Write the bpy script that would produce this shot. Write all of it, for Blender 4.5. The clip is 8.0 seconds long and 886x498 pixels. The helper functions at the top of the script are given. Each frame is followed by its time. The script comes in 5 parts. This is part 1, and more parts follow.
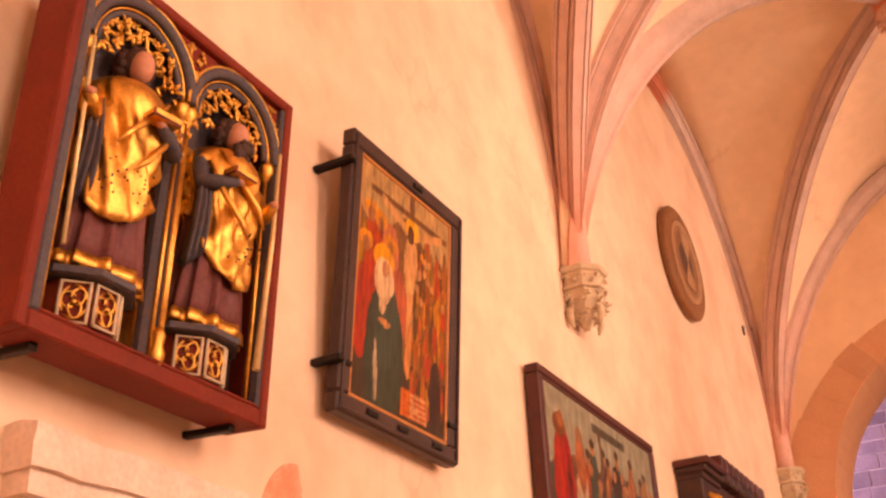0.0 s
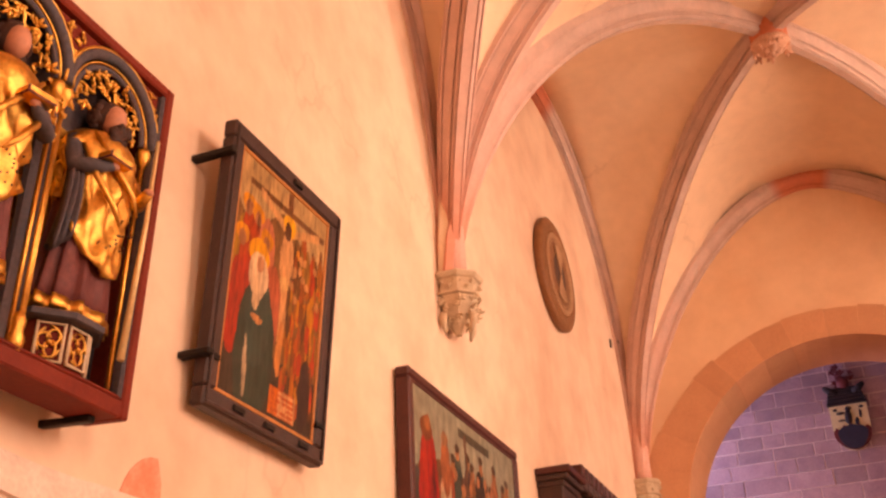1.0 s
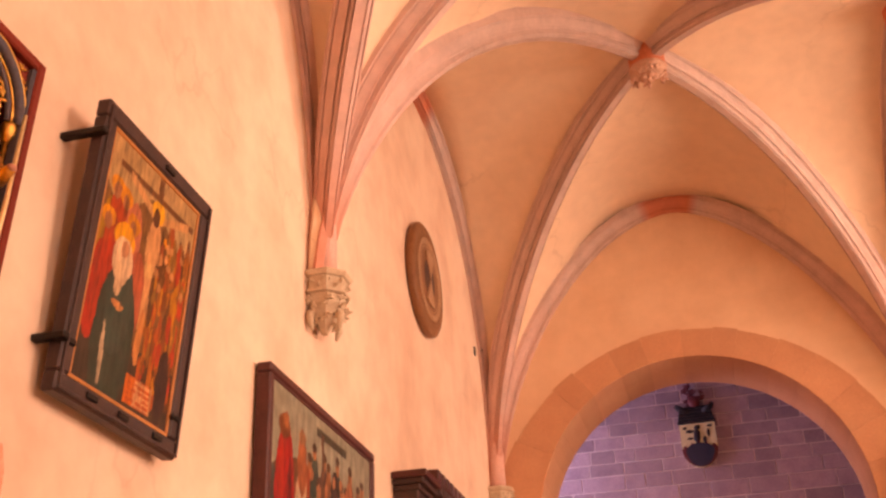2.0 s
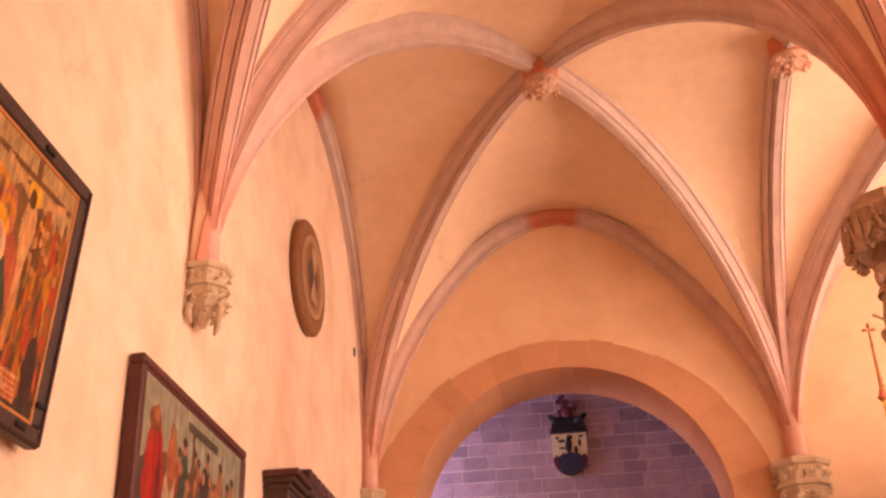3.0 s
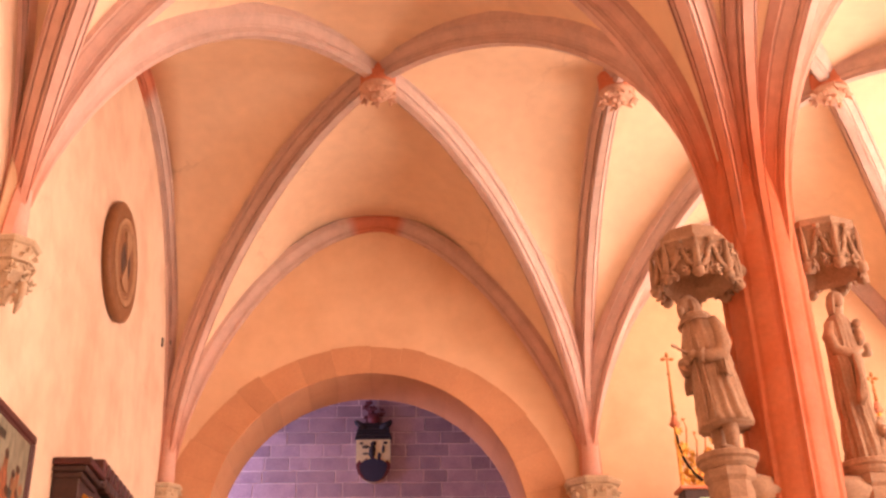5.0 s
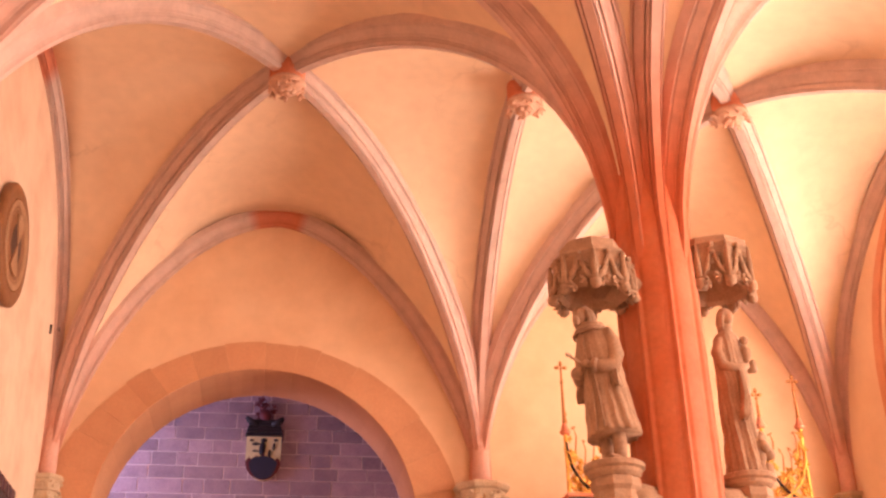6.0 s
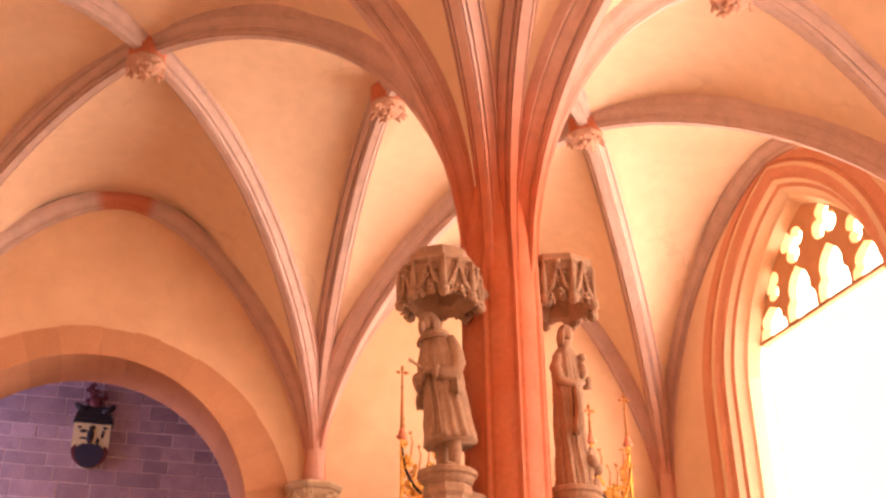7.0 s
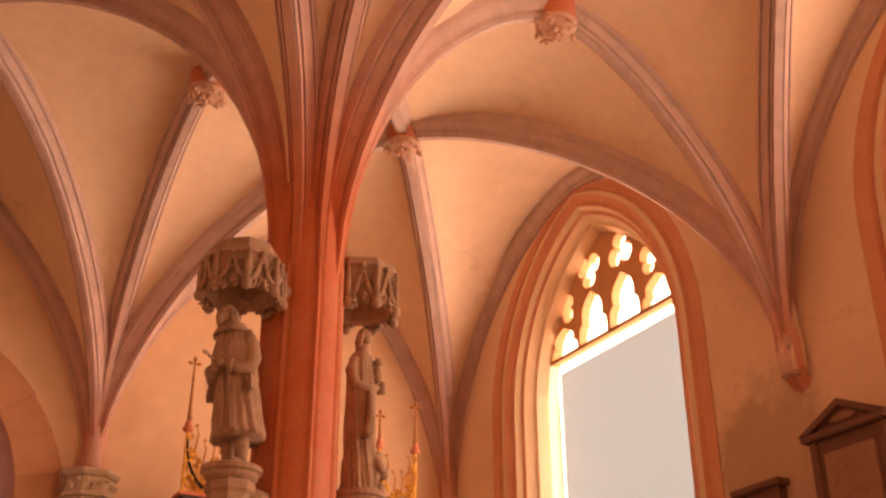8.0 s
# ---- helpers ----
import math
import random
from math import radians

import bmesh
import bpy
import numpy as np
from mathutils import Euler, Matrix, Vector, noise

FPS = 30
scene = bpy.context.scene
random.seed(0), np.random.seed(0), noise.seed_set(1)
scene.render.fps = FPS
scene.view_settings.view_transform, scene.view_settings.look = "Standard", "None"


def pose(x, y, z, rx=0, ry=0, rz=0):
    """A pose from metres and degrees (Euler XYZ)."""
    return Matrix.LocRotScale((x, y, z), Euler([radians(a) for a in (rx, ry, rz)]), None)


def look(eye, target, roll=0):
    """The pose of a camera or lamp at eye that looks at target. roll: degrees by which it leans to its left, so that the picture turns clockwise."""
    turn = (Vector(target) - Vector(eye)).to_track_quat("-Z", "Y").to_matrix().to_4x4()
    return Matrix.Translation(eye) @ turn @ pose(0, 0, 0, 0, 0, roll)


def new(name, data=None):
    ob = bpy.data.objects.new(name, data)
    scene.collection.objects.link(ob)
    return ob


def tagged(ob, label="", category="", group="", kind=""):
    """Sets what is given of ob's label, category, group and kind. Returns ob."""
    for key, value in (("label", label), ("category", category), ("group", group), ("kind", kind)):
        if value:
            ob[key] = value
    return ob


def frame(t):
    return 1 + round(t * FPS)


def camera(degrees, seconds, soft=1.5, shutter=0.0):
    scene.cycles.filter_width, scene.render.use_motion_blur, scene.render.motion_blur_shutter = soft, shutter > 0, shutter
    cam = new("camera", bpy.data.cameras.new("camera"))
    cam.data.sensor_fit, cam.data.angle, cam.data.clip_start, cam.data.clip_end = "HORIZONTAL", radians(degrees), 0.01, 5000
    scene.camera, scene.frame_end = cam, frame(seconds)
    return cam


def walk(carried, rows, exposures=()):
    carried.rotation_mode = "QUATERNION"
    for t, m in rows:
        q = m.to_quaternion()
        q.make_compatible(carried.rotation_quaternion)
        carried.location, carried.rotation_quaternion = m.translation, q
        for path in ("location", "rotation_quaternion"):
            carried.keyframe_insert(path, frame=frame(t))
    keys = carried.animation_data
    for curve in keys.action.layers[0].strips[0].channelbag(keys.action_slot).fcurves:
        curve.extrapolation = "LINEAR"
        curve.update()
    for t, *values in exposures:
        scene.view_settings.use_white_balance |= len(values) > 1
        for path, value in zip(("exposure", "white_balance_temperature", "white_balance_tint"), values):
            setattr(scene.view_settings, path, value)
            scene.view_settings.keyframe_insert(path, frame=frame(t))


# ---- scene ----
# ---------------------------------------------------------------- camera
cam = camera(43.5, 8.0, soft=2.5)
EYE = (3.031, -7.809, 1.65)
PATH = [
    (0, EYE, (2.2040, -6.2423, 2.5783), -2.80),
    (0.5, EYE, (2.3053, -6.1910, 2.5749), -2.86),
    (1, EYE, (2.4033, -6.1486, 2.5715), -2.85),
    (1.5, EYE, (2.5028, -6.1128, 2.5687), -2.50),
    (2, EYE, (2.6225, -6.0783, 2.5653), -2.35),
    (2.2, EYE, (2.6727, -6.0672, 2.5653), -2.34),
    (3.5, EYE, (2.8798, -6.0346, 2.5603), -1.99),
    (4, EYE, (2.9271, -6.0315, 2.5607), -1.98),
    (4.5, EYE, (3.0312, -6.0282, 2.5603), -1.67),
    (5.8, EYE, (3.2905, -6.0463, 2.5585), -1.40),
    (6, EYE, (3.3197, -6.0506, 2.5580), -1.25),
    (6.5, EYE, (3.4241, -6.0707, 2.5575), -0.99),
    (7, EYE, (3.5787, -6.1132, 2.5576), -0.62),
    (7.5, EYE, (3.7400, -6.1747, 2.5589), -0.47),
    (8, EYE, (3.8948, -6.2512, 2.5591), -0.13),
]
# seconds, stops, kelvin, tint: the clip's camera stops down and warms as the window comes in
EXPO = [(0.0, -0.03, 7400, 13), (1.5, -0.15, 7350, 13), (2.0, -0.15, 7200, 13), (3.5, -0.06, 6850, 12), (5.8, 0.12, 6430, 9), (6.5, 0.06, 6480, 9), (7.0, -0.06, 6580, 10), (7.5, -0.56, 6980, 11), (8.0, -1.05, 7750, 16)]
walk(cam, [(t, look(eye, target, roll)) for t, eye, target, roll in PATH], EXPO)

# ---------------------------------------------------------------- plan
W, W2, LB = 6.0, 5.65, 7.494          # aisle widths, bay length
XR, YB = W + W2, -15.0                # window wall, rear wall
S, APEX = 5.77, 9.90                  # springing and rib crown
FLOOR = 0.0
YW2 = -3.5                             # middle of the second window

# ---------------------------------------------------------------- world and light
world = bpy.data.worlds.new("world")
scene.world = world
world.use_nodes = True
wn = world.node_tree.nodes
sky = wn.new("ShaderNodeTexSky")
sky.sky_type, sky.sun_disc, sky.sun_elevation, sky.sun_rotation = "NISHITA", False, radians(50), radians(120)
world.node_tree.links.new(sky.outputs[0], wn["Background"].inputs[0])
wn["Background"].inputs[1].default_value = 0.12


def area(name, m, sx, sy, watts, colour, spread=180):
    l = bpy.data.lights.new(name, "AREA")
    l.shape, l.size, l.size_y, l.energy, l.color, l.spread = "RECTANGLE", sx, sy, watts, colour, radians(spread)
    ob = new(name, l)
    ob.matrix_world = m
    return ob


DAY = (1.0, 0.695, 0.55)
for yc, pw in ((LB / 2, 1050), (YW2, 970), (-LB * 1.5, 820)):
    area("window_daylight", look((XR + 0.66, yc, 6.2), (0, yc, 6.2)), 3.1, 6.2, pw, DAY, 180)
# added fill lamp that brightens the side room; no such window is in view
area("side_room_fill", look((-1.75, 9.4, 6.4), (4, 10.0, 6.8)), 1.2, 3.0, 112, (0.80, 0.66, 1.0), 130)


# ---------------------------------------------------------------- materials
def mat(name, col, rough=0.7, metal=0.0, scale=3.0, var=0.12, fine=40.0, bump=0.15, col2=None, amount=0.5, spec=0.3, rnd=0.0, dist=0.01):
    """A surface with large stains, fine grain and relief."""
    m = bpy.data.materials.new(name)
    m.use_nodes = True
    nt = m.node_tree
    n, ln = nt.nodes, nt.links
    b = n["Principled BSDF"]
    b.inputs["Roughness"].default_value = rough
    b.inputs["Metallic"].default_value = metal
    b.inputs["Specular IOR Level"].default_value = spec
    tc = n.new("ShaderNodeTexCoord")
    big = n.new("ShaderNodeTexNoise")
    big.inputs["Scale"].default_value, big.inputs["Detail"].default_value, big.inputs["Roughness"].default_value = scale, 5, 0.6
    ln.new(tc.outputs["Object"], big.inputs["Vector"])
    small = n.new("ShaderNodeTexNoise")
    small.inputs["Scale"].default_value, small.inputs["Detail"].default_value = fine, 4
    ln.new(tc.outputs["Object"], small.inputs["Vector"])
    ramp = n.new("ShaderNodeMapRange")
    ramp.inputs["From Min"].default_value, ramp.inputs["From Max"].default_value = 0.42, 0.68
    ln.new(big.outputs["Fac"], ramp.inputs["Value"])
    mix = n.new("ShaderNodeMix")
    mix.data_type = "RGBA"
    mix.inputs["A"].default_value = (*col, 1)
    c2 = col2 or tuple(v * (1 - 2 * var) for v in col)
    mix.inputs["B"].default_value = (*c2, 1)
    sc = n.new("ShaderNodeMath")
    sc.operation = "MULTIPLY"
    sc.inputs[1].default_value = amount
    ln.new(ramp.outputs["Result"], sc.inputs[0])
    ln.new(sc.outputs[0], mix.inputs["Factor"])
    hsv = n.new("ShaderNodeHueSaturation")
    ln.new(mix.outputs["Result"], hsv.inputs["Color"])
    val = n.new("ShaderNodeMapRange")
    val.inputs["From Min"].default_value, val.inputs["From Max"].default_value = 0.25, 0.75
    val.inputs["To Min"].default_value, val.inputs["To Max"].default_value = 1 - var, 1 + var
    ln.new(small.outputs["Fac"], val.inputs["Value"])
    last = val.outputs["Result"]
    if rnd:
        oi = n.new("ShaderNodeObjectInfo")
        r = n.new("ShaderNodeMapRange")
        r.inputs["To Min"].default_value, r.inputs["To Max"].default_value = 1 - rnd, 1 + rnd
        ln.new(oi.outputs["Random"], r.inputs["Value"])
        mu = n.new("ShaderNodeMath")
        mu.operation = "MULTIPLY"
        ln.new(last, mu.inputs[0])
        ln.new(r.outputs["Result"], mu.inputs[1])
        last = mu.outputs[0]
    ln.new(last, hsv.inputs["Value"])
    ln.new(hsv.outputs["Color"], b.inputs["Base Color"])
    if bump:
        add = n.new("ShaderNodeMath")
        ln.new(small.outputs["Fac"], add.inputs[0])
        ln.new(big.outputs["Fac"], add.inputs[1])
        bp = n.new("ShaderNodeBump")
        bp.inputs["Strength"].default_value, bp.inputs["Distance"].default_value = bump, dist
        ln.new(add.outputs[0], bp.inputs["Height"])
        ln.new(bp.outputs["Normal"], b.inputs["Normal"])
    return m


PLASTER = mat("plaster", (0.83, 0.615, 0.46), 0.85, scale=1.1, var=0.045, fine=5, bump=0.08, col2=(0.70, 0.46, 0.325), amount=0.85, spec=0.15)
VAULT = mat("vault_plaster", (0.84, 0.625, 0.445), 0.85, scale=0.7, var=0.045, fine=6, bump=0.12, col2=(0.76, 0.54, 0.38), amount=0.75, spec=0.12)
PEACH = mat("peach_limewash", (0.77, 0.515, 0.33), 0.85, scale=1.1, var=0.04, fine=5, bump=0.08, col2=(0.68, 0.425, 0.26), amount=0.8, spec=0.15)
RIBRED = mat("rib_red_paint", (0.62, 0.20, 0.11), 0.75, scale=3, var=0.1, fine=25, bump=0.12, col2=(0.66, 0.30, 0.2), spec=0.2)
RIBPINK = mat("rib_pink_paint", (0.68, 0.41, 0.34), 0.75, scale=3, var=0.08, fine=25, bump=0.12, col2=(0.66, 0.32, 0.23), spec=0.2)
BOSSST = mat("boss_stone", (0.66, 0.42, 0.31), 0.85, scale=9, var=0.16, fine=50, bump=0.3, col2=(0.55, 0.25, 0.16), spec=0.12)
PILLAR = mat("pillar_red_paint", (0.60, 0.155, 0.062), 0.55, scale=1.6, var=0.10, fine=20, bump=0.14, col2=(0.66, 0.245, 0.125), amount=0.75, spec=0.35)
SAND = mat("carved_sandstone", (0.60, 0.46, 0.32), 0.85, scale=6, var=0.15, fine=60, bump=0.35, col2=(0.42, 0.30, 0.21), spec=0.15)
STATUE = mat("statue_sandstone", (0.46, 0.295, 0.195), 0.8, scale=5, var=0.16, fine=50, bump=0.3, col2=(0.31, 0.185, 0.12), amount=0.7, spec=0.2)
ARCHST = mat("arch_sandstone", (0.57, 0.295, 0.165), 0.85, scale=2.6, var=0.06, fine=30, bump=0.25, col2=(0.49, 0.235, 0.13), spec=0.12, rnd=0.065)
ASHLAR = mat("violet_ashlar", (0.43, 0.31, 0.39), 0.9, scale=4, var=0.15, fine=35, bump=0.4, col2=(0.30, 0.21, 0.29), amount=0.7, spec=0.1, rnd=0.20)
MORTAR = mat("pale_mortar", (0.74, 0.60, 0.67), 0.95, scale=6, var=0.1, fine=60, bump=0.2, spec=0.1)
SIDEWALL = mat("side_room_plaster", (0.6, 0.52, 0.52), 0.9, scale=1, var=0.06, fine=12, bump=0.1, spec=0.1)
FLOORST = mat("floor_stone", (0.42, 0.33, 0.25), 0.6, scale=1.5, var=0.12, fine=30, bump=0.2)
GOLD = mat("gold_leaf", (0.86, 0.49, 0.12), 0.38, metal=1.0, scale=12, var=0.18, fine=90, bump=0.3, col2=(0.52, 0.24, 0.05), amount=0.85)
BOXRED = mat("dark_red_paint", (0.185, 0.026, 0.014), 0.6, scale=3, var=0.15, fine=50, bump=0.1, col2=(0.11, 0.016, 0.012), spec=0.15)
BLUEGREY = mat("slate_blue_paint", (0.075, 0.065, 0.08), 0.55, scale=8, var=0.22, fine=60, bump=0.15, col2=(0.12, 0.07, 0.06), spec=0.2)
DARKFRAME = mat("dark_frame_wood", (0.045, 0.022, 0.02), 0.5, scale=5, var=0.25, fine=70, bump=0.2, col2=(0.09, 0.04, 0.03), spec=0.4)
REDFRAME = mat("red_brown_frame", (0.082, 0.020, 0.017), 0.45, scale=6, var=0.2, fine=70, bump=0.15, spec=0.4)
OCHREFRAME = mat("ochre_fillet", (0.50, 0.20, 0.06), 0.5, scale=6, var=0.2, fine=70, bump=0.1)
ROBE = mat("wine_robe", (0.13, 0.035, 0.035), 0.6, scale=10, var=0.2, fine=60, bump=0.15, col2=(0.2, 0.06, 0.05))
SKIN = mat("painted_wood_tone", (0.52, 0.23, 0.145), 0.5, scale=10, var=0.1, fine=60, bump=0.1)
STAVE = mat("cream_gilt_stave", (0.72, 0.52, 0.26), 0.4, metal=0.3, scale=10, var=0.12, fine=60, bump=0.1)
HAIR = mat("dark_brown_paint", (0.06, 0.025, 0.018), 0.6, scale=20, var=0.25, fine=120, bump=0.3)
IRON = mat("black_iron", (0.025, 0.018, 0.016), 0.5, metal=0.6, scale=20, var=0.2, fine=80, bump=0.2)
DISCWOOD = mat("disc_wood", (0.27, 0.12, 0.05), 0.5, scale=8, var=0.2, fine=60, bump=0.25, col2=(0.16, 0.07, 0.035))
DISCDARK = mat("disc_dark_field", (0.10, 0.055, 0.045), 0.55, scale=8, var=0.2, fine=60, bump=0.2)
DISCMID = mat("disc_tan_field", (0.44, 0.26, 0.15), 0.55, scale=8, var=0.2, fine=60, bump=0.2)
SLAB = mat("worn_slab_stone", (0.76, 0.61, 0.52), 0.9, scale=5, var=0.14, fine=40, bump=0.5, col2=(0.54, 0.41, 0.33), spec=0.1)
FRESCO = mat("red_fresco", (0.70, 0.27, 0.17), 0.9, scale=9, var=0.12, fine=60, bump=0.1, col2=(0.78, 0.5, 0.36), spec=0.1)
SHBLACK = mat("shield_black", (0.03, 0.025, 0.035), 0.5, scale=12, var=0.25, fine=60, bump=0.15)
SHCREAM = mat("shield_cream", (0.74, 0.66, 0.42), 0.5, scale=12, var=0.1, fine=60, bump=0.1)
SHBLUE = mat("shield_blue", (0.03, 0.035, 0.075), 0.5, scale=12, var=0.2, fine=60, bump=0.1)
PALEGREEN = mat("pale_green_paint", (0.50, 0.60, 0.40), 0.6, scale=8, var=0.1, fine=60, bump=0.1)
SHRED = mat("shield_dark_red", (0.16, 0.035, 0.05), 0.5, scale=12, var=0.2, fine=60, bump=0.1)
TRACERY = mat("tracery_stone", (0.60, 0.32, 0.16), 0.85, scale=5, var=0.12, fine=40, bump=0.2, spec=0.15)
JAMBRED = mat("jamb_red_paint", (0.64, 0.285, 0.17), 0.8, scale=2, var=0.08, fine=25, bump=0.15, col2=(0.74, 0.40, 0.24), spec=0.2)
# lighter cream: the jamb as lit from the glass, held in the colour
JAMBLIT = mat("jamb_lit_cream", (0.80, 0.58, 0.38), 0.8, scale=2, var=0.06, fine=25, bump=0.12, spec=0.2)
EPITAPH = mat("epitaph_dark_stone", (0.170, 0.076, 0.051), 0.6, scale=6, var=0.2, fine=50, bump=0.3, col2=(0.16, 0.07, 0.04))
EPIPALE = mat("epitaph_relief_stone", (0.34, 0.18, 0.11), 0.7, scale=6, var=0.2, fine=50, bump=0.3)


def cracked(m, amount, stain=None):
    """Fine wandering cracks, and where asked a damp stain round a place."""
    nt = m.node_tree
    n, ln = nt.nodes, nt.links
    tc = n.new("ShaderNodeTexCoord")
    warp = n.new("ShaderNodeTexNoise")
    warp.inputs["Scale"].default_value, warp.inputs["Detail"].default_value = 1.6, 6
    ln.new(tc.outputs["Object"], warp.inputs["Vector"])
    add = n.new("ShaderNodeVectorMath")
    add.operation = "ADD"
    ln.new(tc.outputs["Object"], add.inputs[0])
    ln.new(warp.outputs["Color"], add.inputs[1])
    vo = n.new("ShaderNodeTexVoronoi")
    vo.feature = "DISTANCE_TO_EDGE"
    vo.inputs["Scale"].default_value = 0.45
    ln.new(add.outputs[0], vo.inputs["Vector"])
    thin = n.new("ShaderNodeMapRange")
    thin.inputs["From Min"].default_value, thin.inputs["From Max"].default_value = 0.0, 0.012
    thin.inputs["To Min"].default_value, thin.inputs["To Max"].default_value = amount, 0.0
    ln.new(vo.outputs["Distance"], thin.inputs["Value"])
    where = n.new("ShaderNodeTexNoise")
    where.inputs["Scale"].default_value = 0.55
    ln.new(tc.outputs["Object"], where.inputs["Vector"])
    some = n.new("ShaderNodeMapRange")
    some.inputs["From Min"].default_value, some.inputs["From Max"].default_value = 0.5, 0.62
    ln.new(where.outputs["Fac"], some.inputs["Value"])
    mul = n.new("ShaderNodeMath")
    mul.operation = "MULTIPLY"
    ln.new(thin.outputs["Result"], mul.inputs[0])
    ln.new(some.outputs["Result"], mul.inputs[1])
    b = n["Principled BSDF"]
    old = b.inputs["Base Color"].links[0].from_socket
    mix = n.new("ShaderNodeMix")
    mix.data_type = "RGBA"
    ln.new(old, mix.inputs["A"])
    mix.inputs["B"].default_value = (0.42, 0.25, 0.15, 1)
    ln.new(mul.outputs[0], mix.inputs["Factor"])
    last = mix.outputs["Result"]
    if stain:
        d = n.new("ShaderNodeVectorMath")
        d.operation = "DISTANCE"
        ln.new(tc.outputs["Object"], d.inputs[0])
        d.inputs[1].default_value = stain
        patch = n.new("ShaderNodeTexNoise")
        patch.inputs["Scale"].default_value, patch.inputs["Detail"].default_value, patch.inputs["Roughness"].default_value = 2.2, 8, 0.7
        ln.new(tc.outputs["Object"], patch.inputs["Vector"])
        far = n.new("ShaderNodeMath")
        far.operation = "MULTIPLY_ADD"
        ln.new(patch.outputs["Fac"], far.inputs[0])
        far.inputs[1].default_value = 1.6
        ln.new(d.outputs["Value"], far.inputs[2])
        edge = n.new("ShaderNodeMapRange")
        edge.inputs["From Min"].default_value, edge.inputs["From Max"].default_value = 1.45, 1.85
        edge.inputs["To Min"].default_value, edge.inputs["To Max"].default_value = 0.5, 0.0
        ln.new(far.outputs[0], edge.inputs["Value"])
        wet = n.new("ShaderNodeMix")
        wet.data_type = "RGBA"
        ln.new(last, wet.inputs["A"])
        wet.inputs["B"].default_value = (0.26, 0.14, 0.09, 1)
        ln.new(edge.outputs["Result"], wet.inputs["Factor"])
        last = wet.outputs["Result"]
    ln.new(last, b.inputs["Base Color"])
    return m


cracked(PLASTER, 0.24)
STAINED = cracked(mat("stained_plaster", (0.80, 0.575, 0.40), 0.85, scale=0.8, var=0.03, fine=6, bump=0.05, col2=(0.72, 0.49, 0.335), amount=0.75, spec=0.15), 0.16, (XR, 0.55, 5.0))
cracked(VAULT, 0.25)


def glass():
    m = bpy.data.materials.new("pale_window_glass")
    m.use_nodes = True
    b = m.node_tree.nodes["Principled BSDF"]
    b.inputs["Base Color"].default_value = (0.97, 0.96, 0.93, 1)
    b.inputs["Transmission Weight"].default_value = 1
    b.inputs["Roughness"].default_value, b.inputs["IOR"].default_value = 0.25, 1.05
    return m


GLASS = glass()


def grey_pane():
    """Grey panes, added to dim the window's glare, that let a tenth of the daylight through to the eye."""
    m = bpy.data.materials.new("glare_dimming_pane")
    m.use_nodes = True
    n, ln = m.node_tree.nodes, m.node_tree.links
    b = n["Principled BSDF"]
    b.inputs["Base Color"].default_value, b.inputs["Roughness"].default_value = (0.35, 0.34, 0.33, 1), 0.4
    tr = n.new("ShaderNodeBsdfTranslucent")
    tr.inputs["Color"].default_value = (0.088, 0.131, 0.158, 1)
    add = n.new("ShaderNodeAddShader")
    ln.new(b.outputs[0], add.inputs[0])
    ln.new(tr.outputs[0], add.inputs[1])
    ln.new(add.outputs[0], n["Material Output"].inputs["Surface"])
    return m


GREYPANE = grey_pane()


def painted(name, rough=0.4, var=0.12, fine=120, scale=14):
    """Paint laid down as a colour for each small face of a panel, with craquelure."""
    m = mat(name, (0.5, 0.5, 0.5), rough, scale=scale, var=var, fine=fine, bump=0.08)
    nt = m.node_tree
    at = nt.nodes.new("ShaderNodeVertexColor")
    at.layer_name = "paint"
    mix = next(n for n in nt.nodes if n.bl_idname == "ShaderNodeMix")
    nt.links.new(at.outputs["Color"], mix.inputs["A"])
    mix.inputs["B"].default_value = (0.10, 0.05, 0.03, 1)
    sc = next(n for n in nt.nodes if n.bl_idname == "ShaderNodeMath" and n.operation == "MULTIPLY")
    sc.inputs[1].default_value = 0.18
    return m


PAINT = painted("panel_painting")
RIBPAINT = painted("rib_limewash", 0.75, 0.05, 18, 4)


# ---------------------------------------------------------------- mesh helpers
def link(name, bm, mats, parent=None, label="", smooth=False):
    me = bpy.data.meshes.new(name)
    bmesh.ops.recalc_face_normals(bm, faces=bm.faces)
    if smooth:
        for f in bm.faces:
            f.smooth = True
    bm.to_mesh(me)
    bm.free()
    for m in mats if isinstance(mats, (list, tuple)) else [mats]:
        me.materials.append(m)
    ob = new(name, me)
    if parent:
        ob.parent = parent
    if label:
        ob["label"] = label
    return ob


def part(name, bm, material, parent, label="", smooth=False):
    return link(name, bm, material, parent, label, smooth)


def thing(name, m, label, category, group="", kind=""):
    ob = new(name)
    ob.empty_display_size = 0.1
    ob.matrix_world = m
    return tagged(ob, label, category, group, kind)


def box(bm, x0, x1, y0, y1, z0, z1, bev=0.0, mi=0):
    made = bmesh.ops.create_cube(bm, size=1)["verts"]
    for v in made:
        v.co = Vector((x0 + (v.co.x + 0.5) * (x1 - x0), y0 + (v.co.y + 0.5) * (y1 - y0), z0 + (v.co.z + 0.5) * (z1 - z0)))
    faces = list({f for v in made for f in v.link_faces})
    for f in faces:
        f.material_index = mi
    if bev:
        edges = list({e for v in made for e in v.link_edges})
        bmesh.ops.bevel(bm, geom=edges, offset=bev, segments=1, affect="EDGES", profile=0.5)
    return bm


def boxm(*a, **k):
    return box(bmesh.new(), *a, **k)


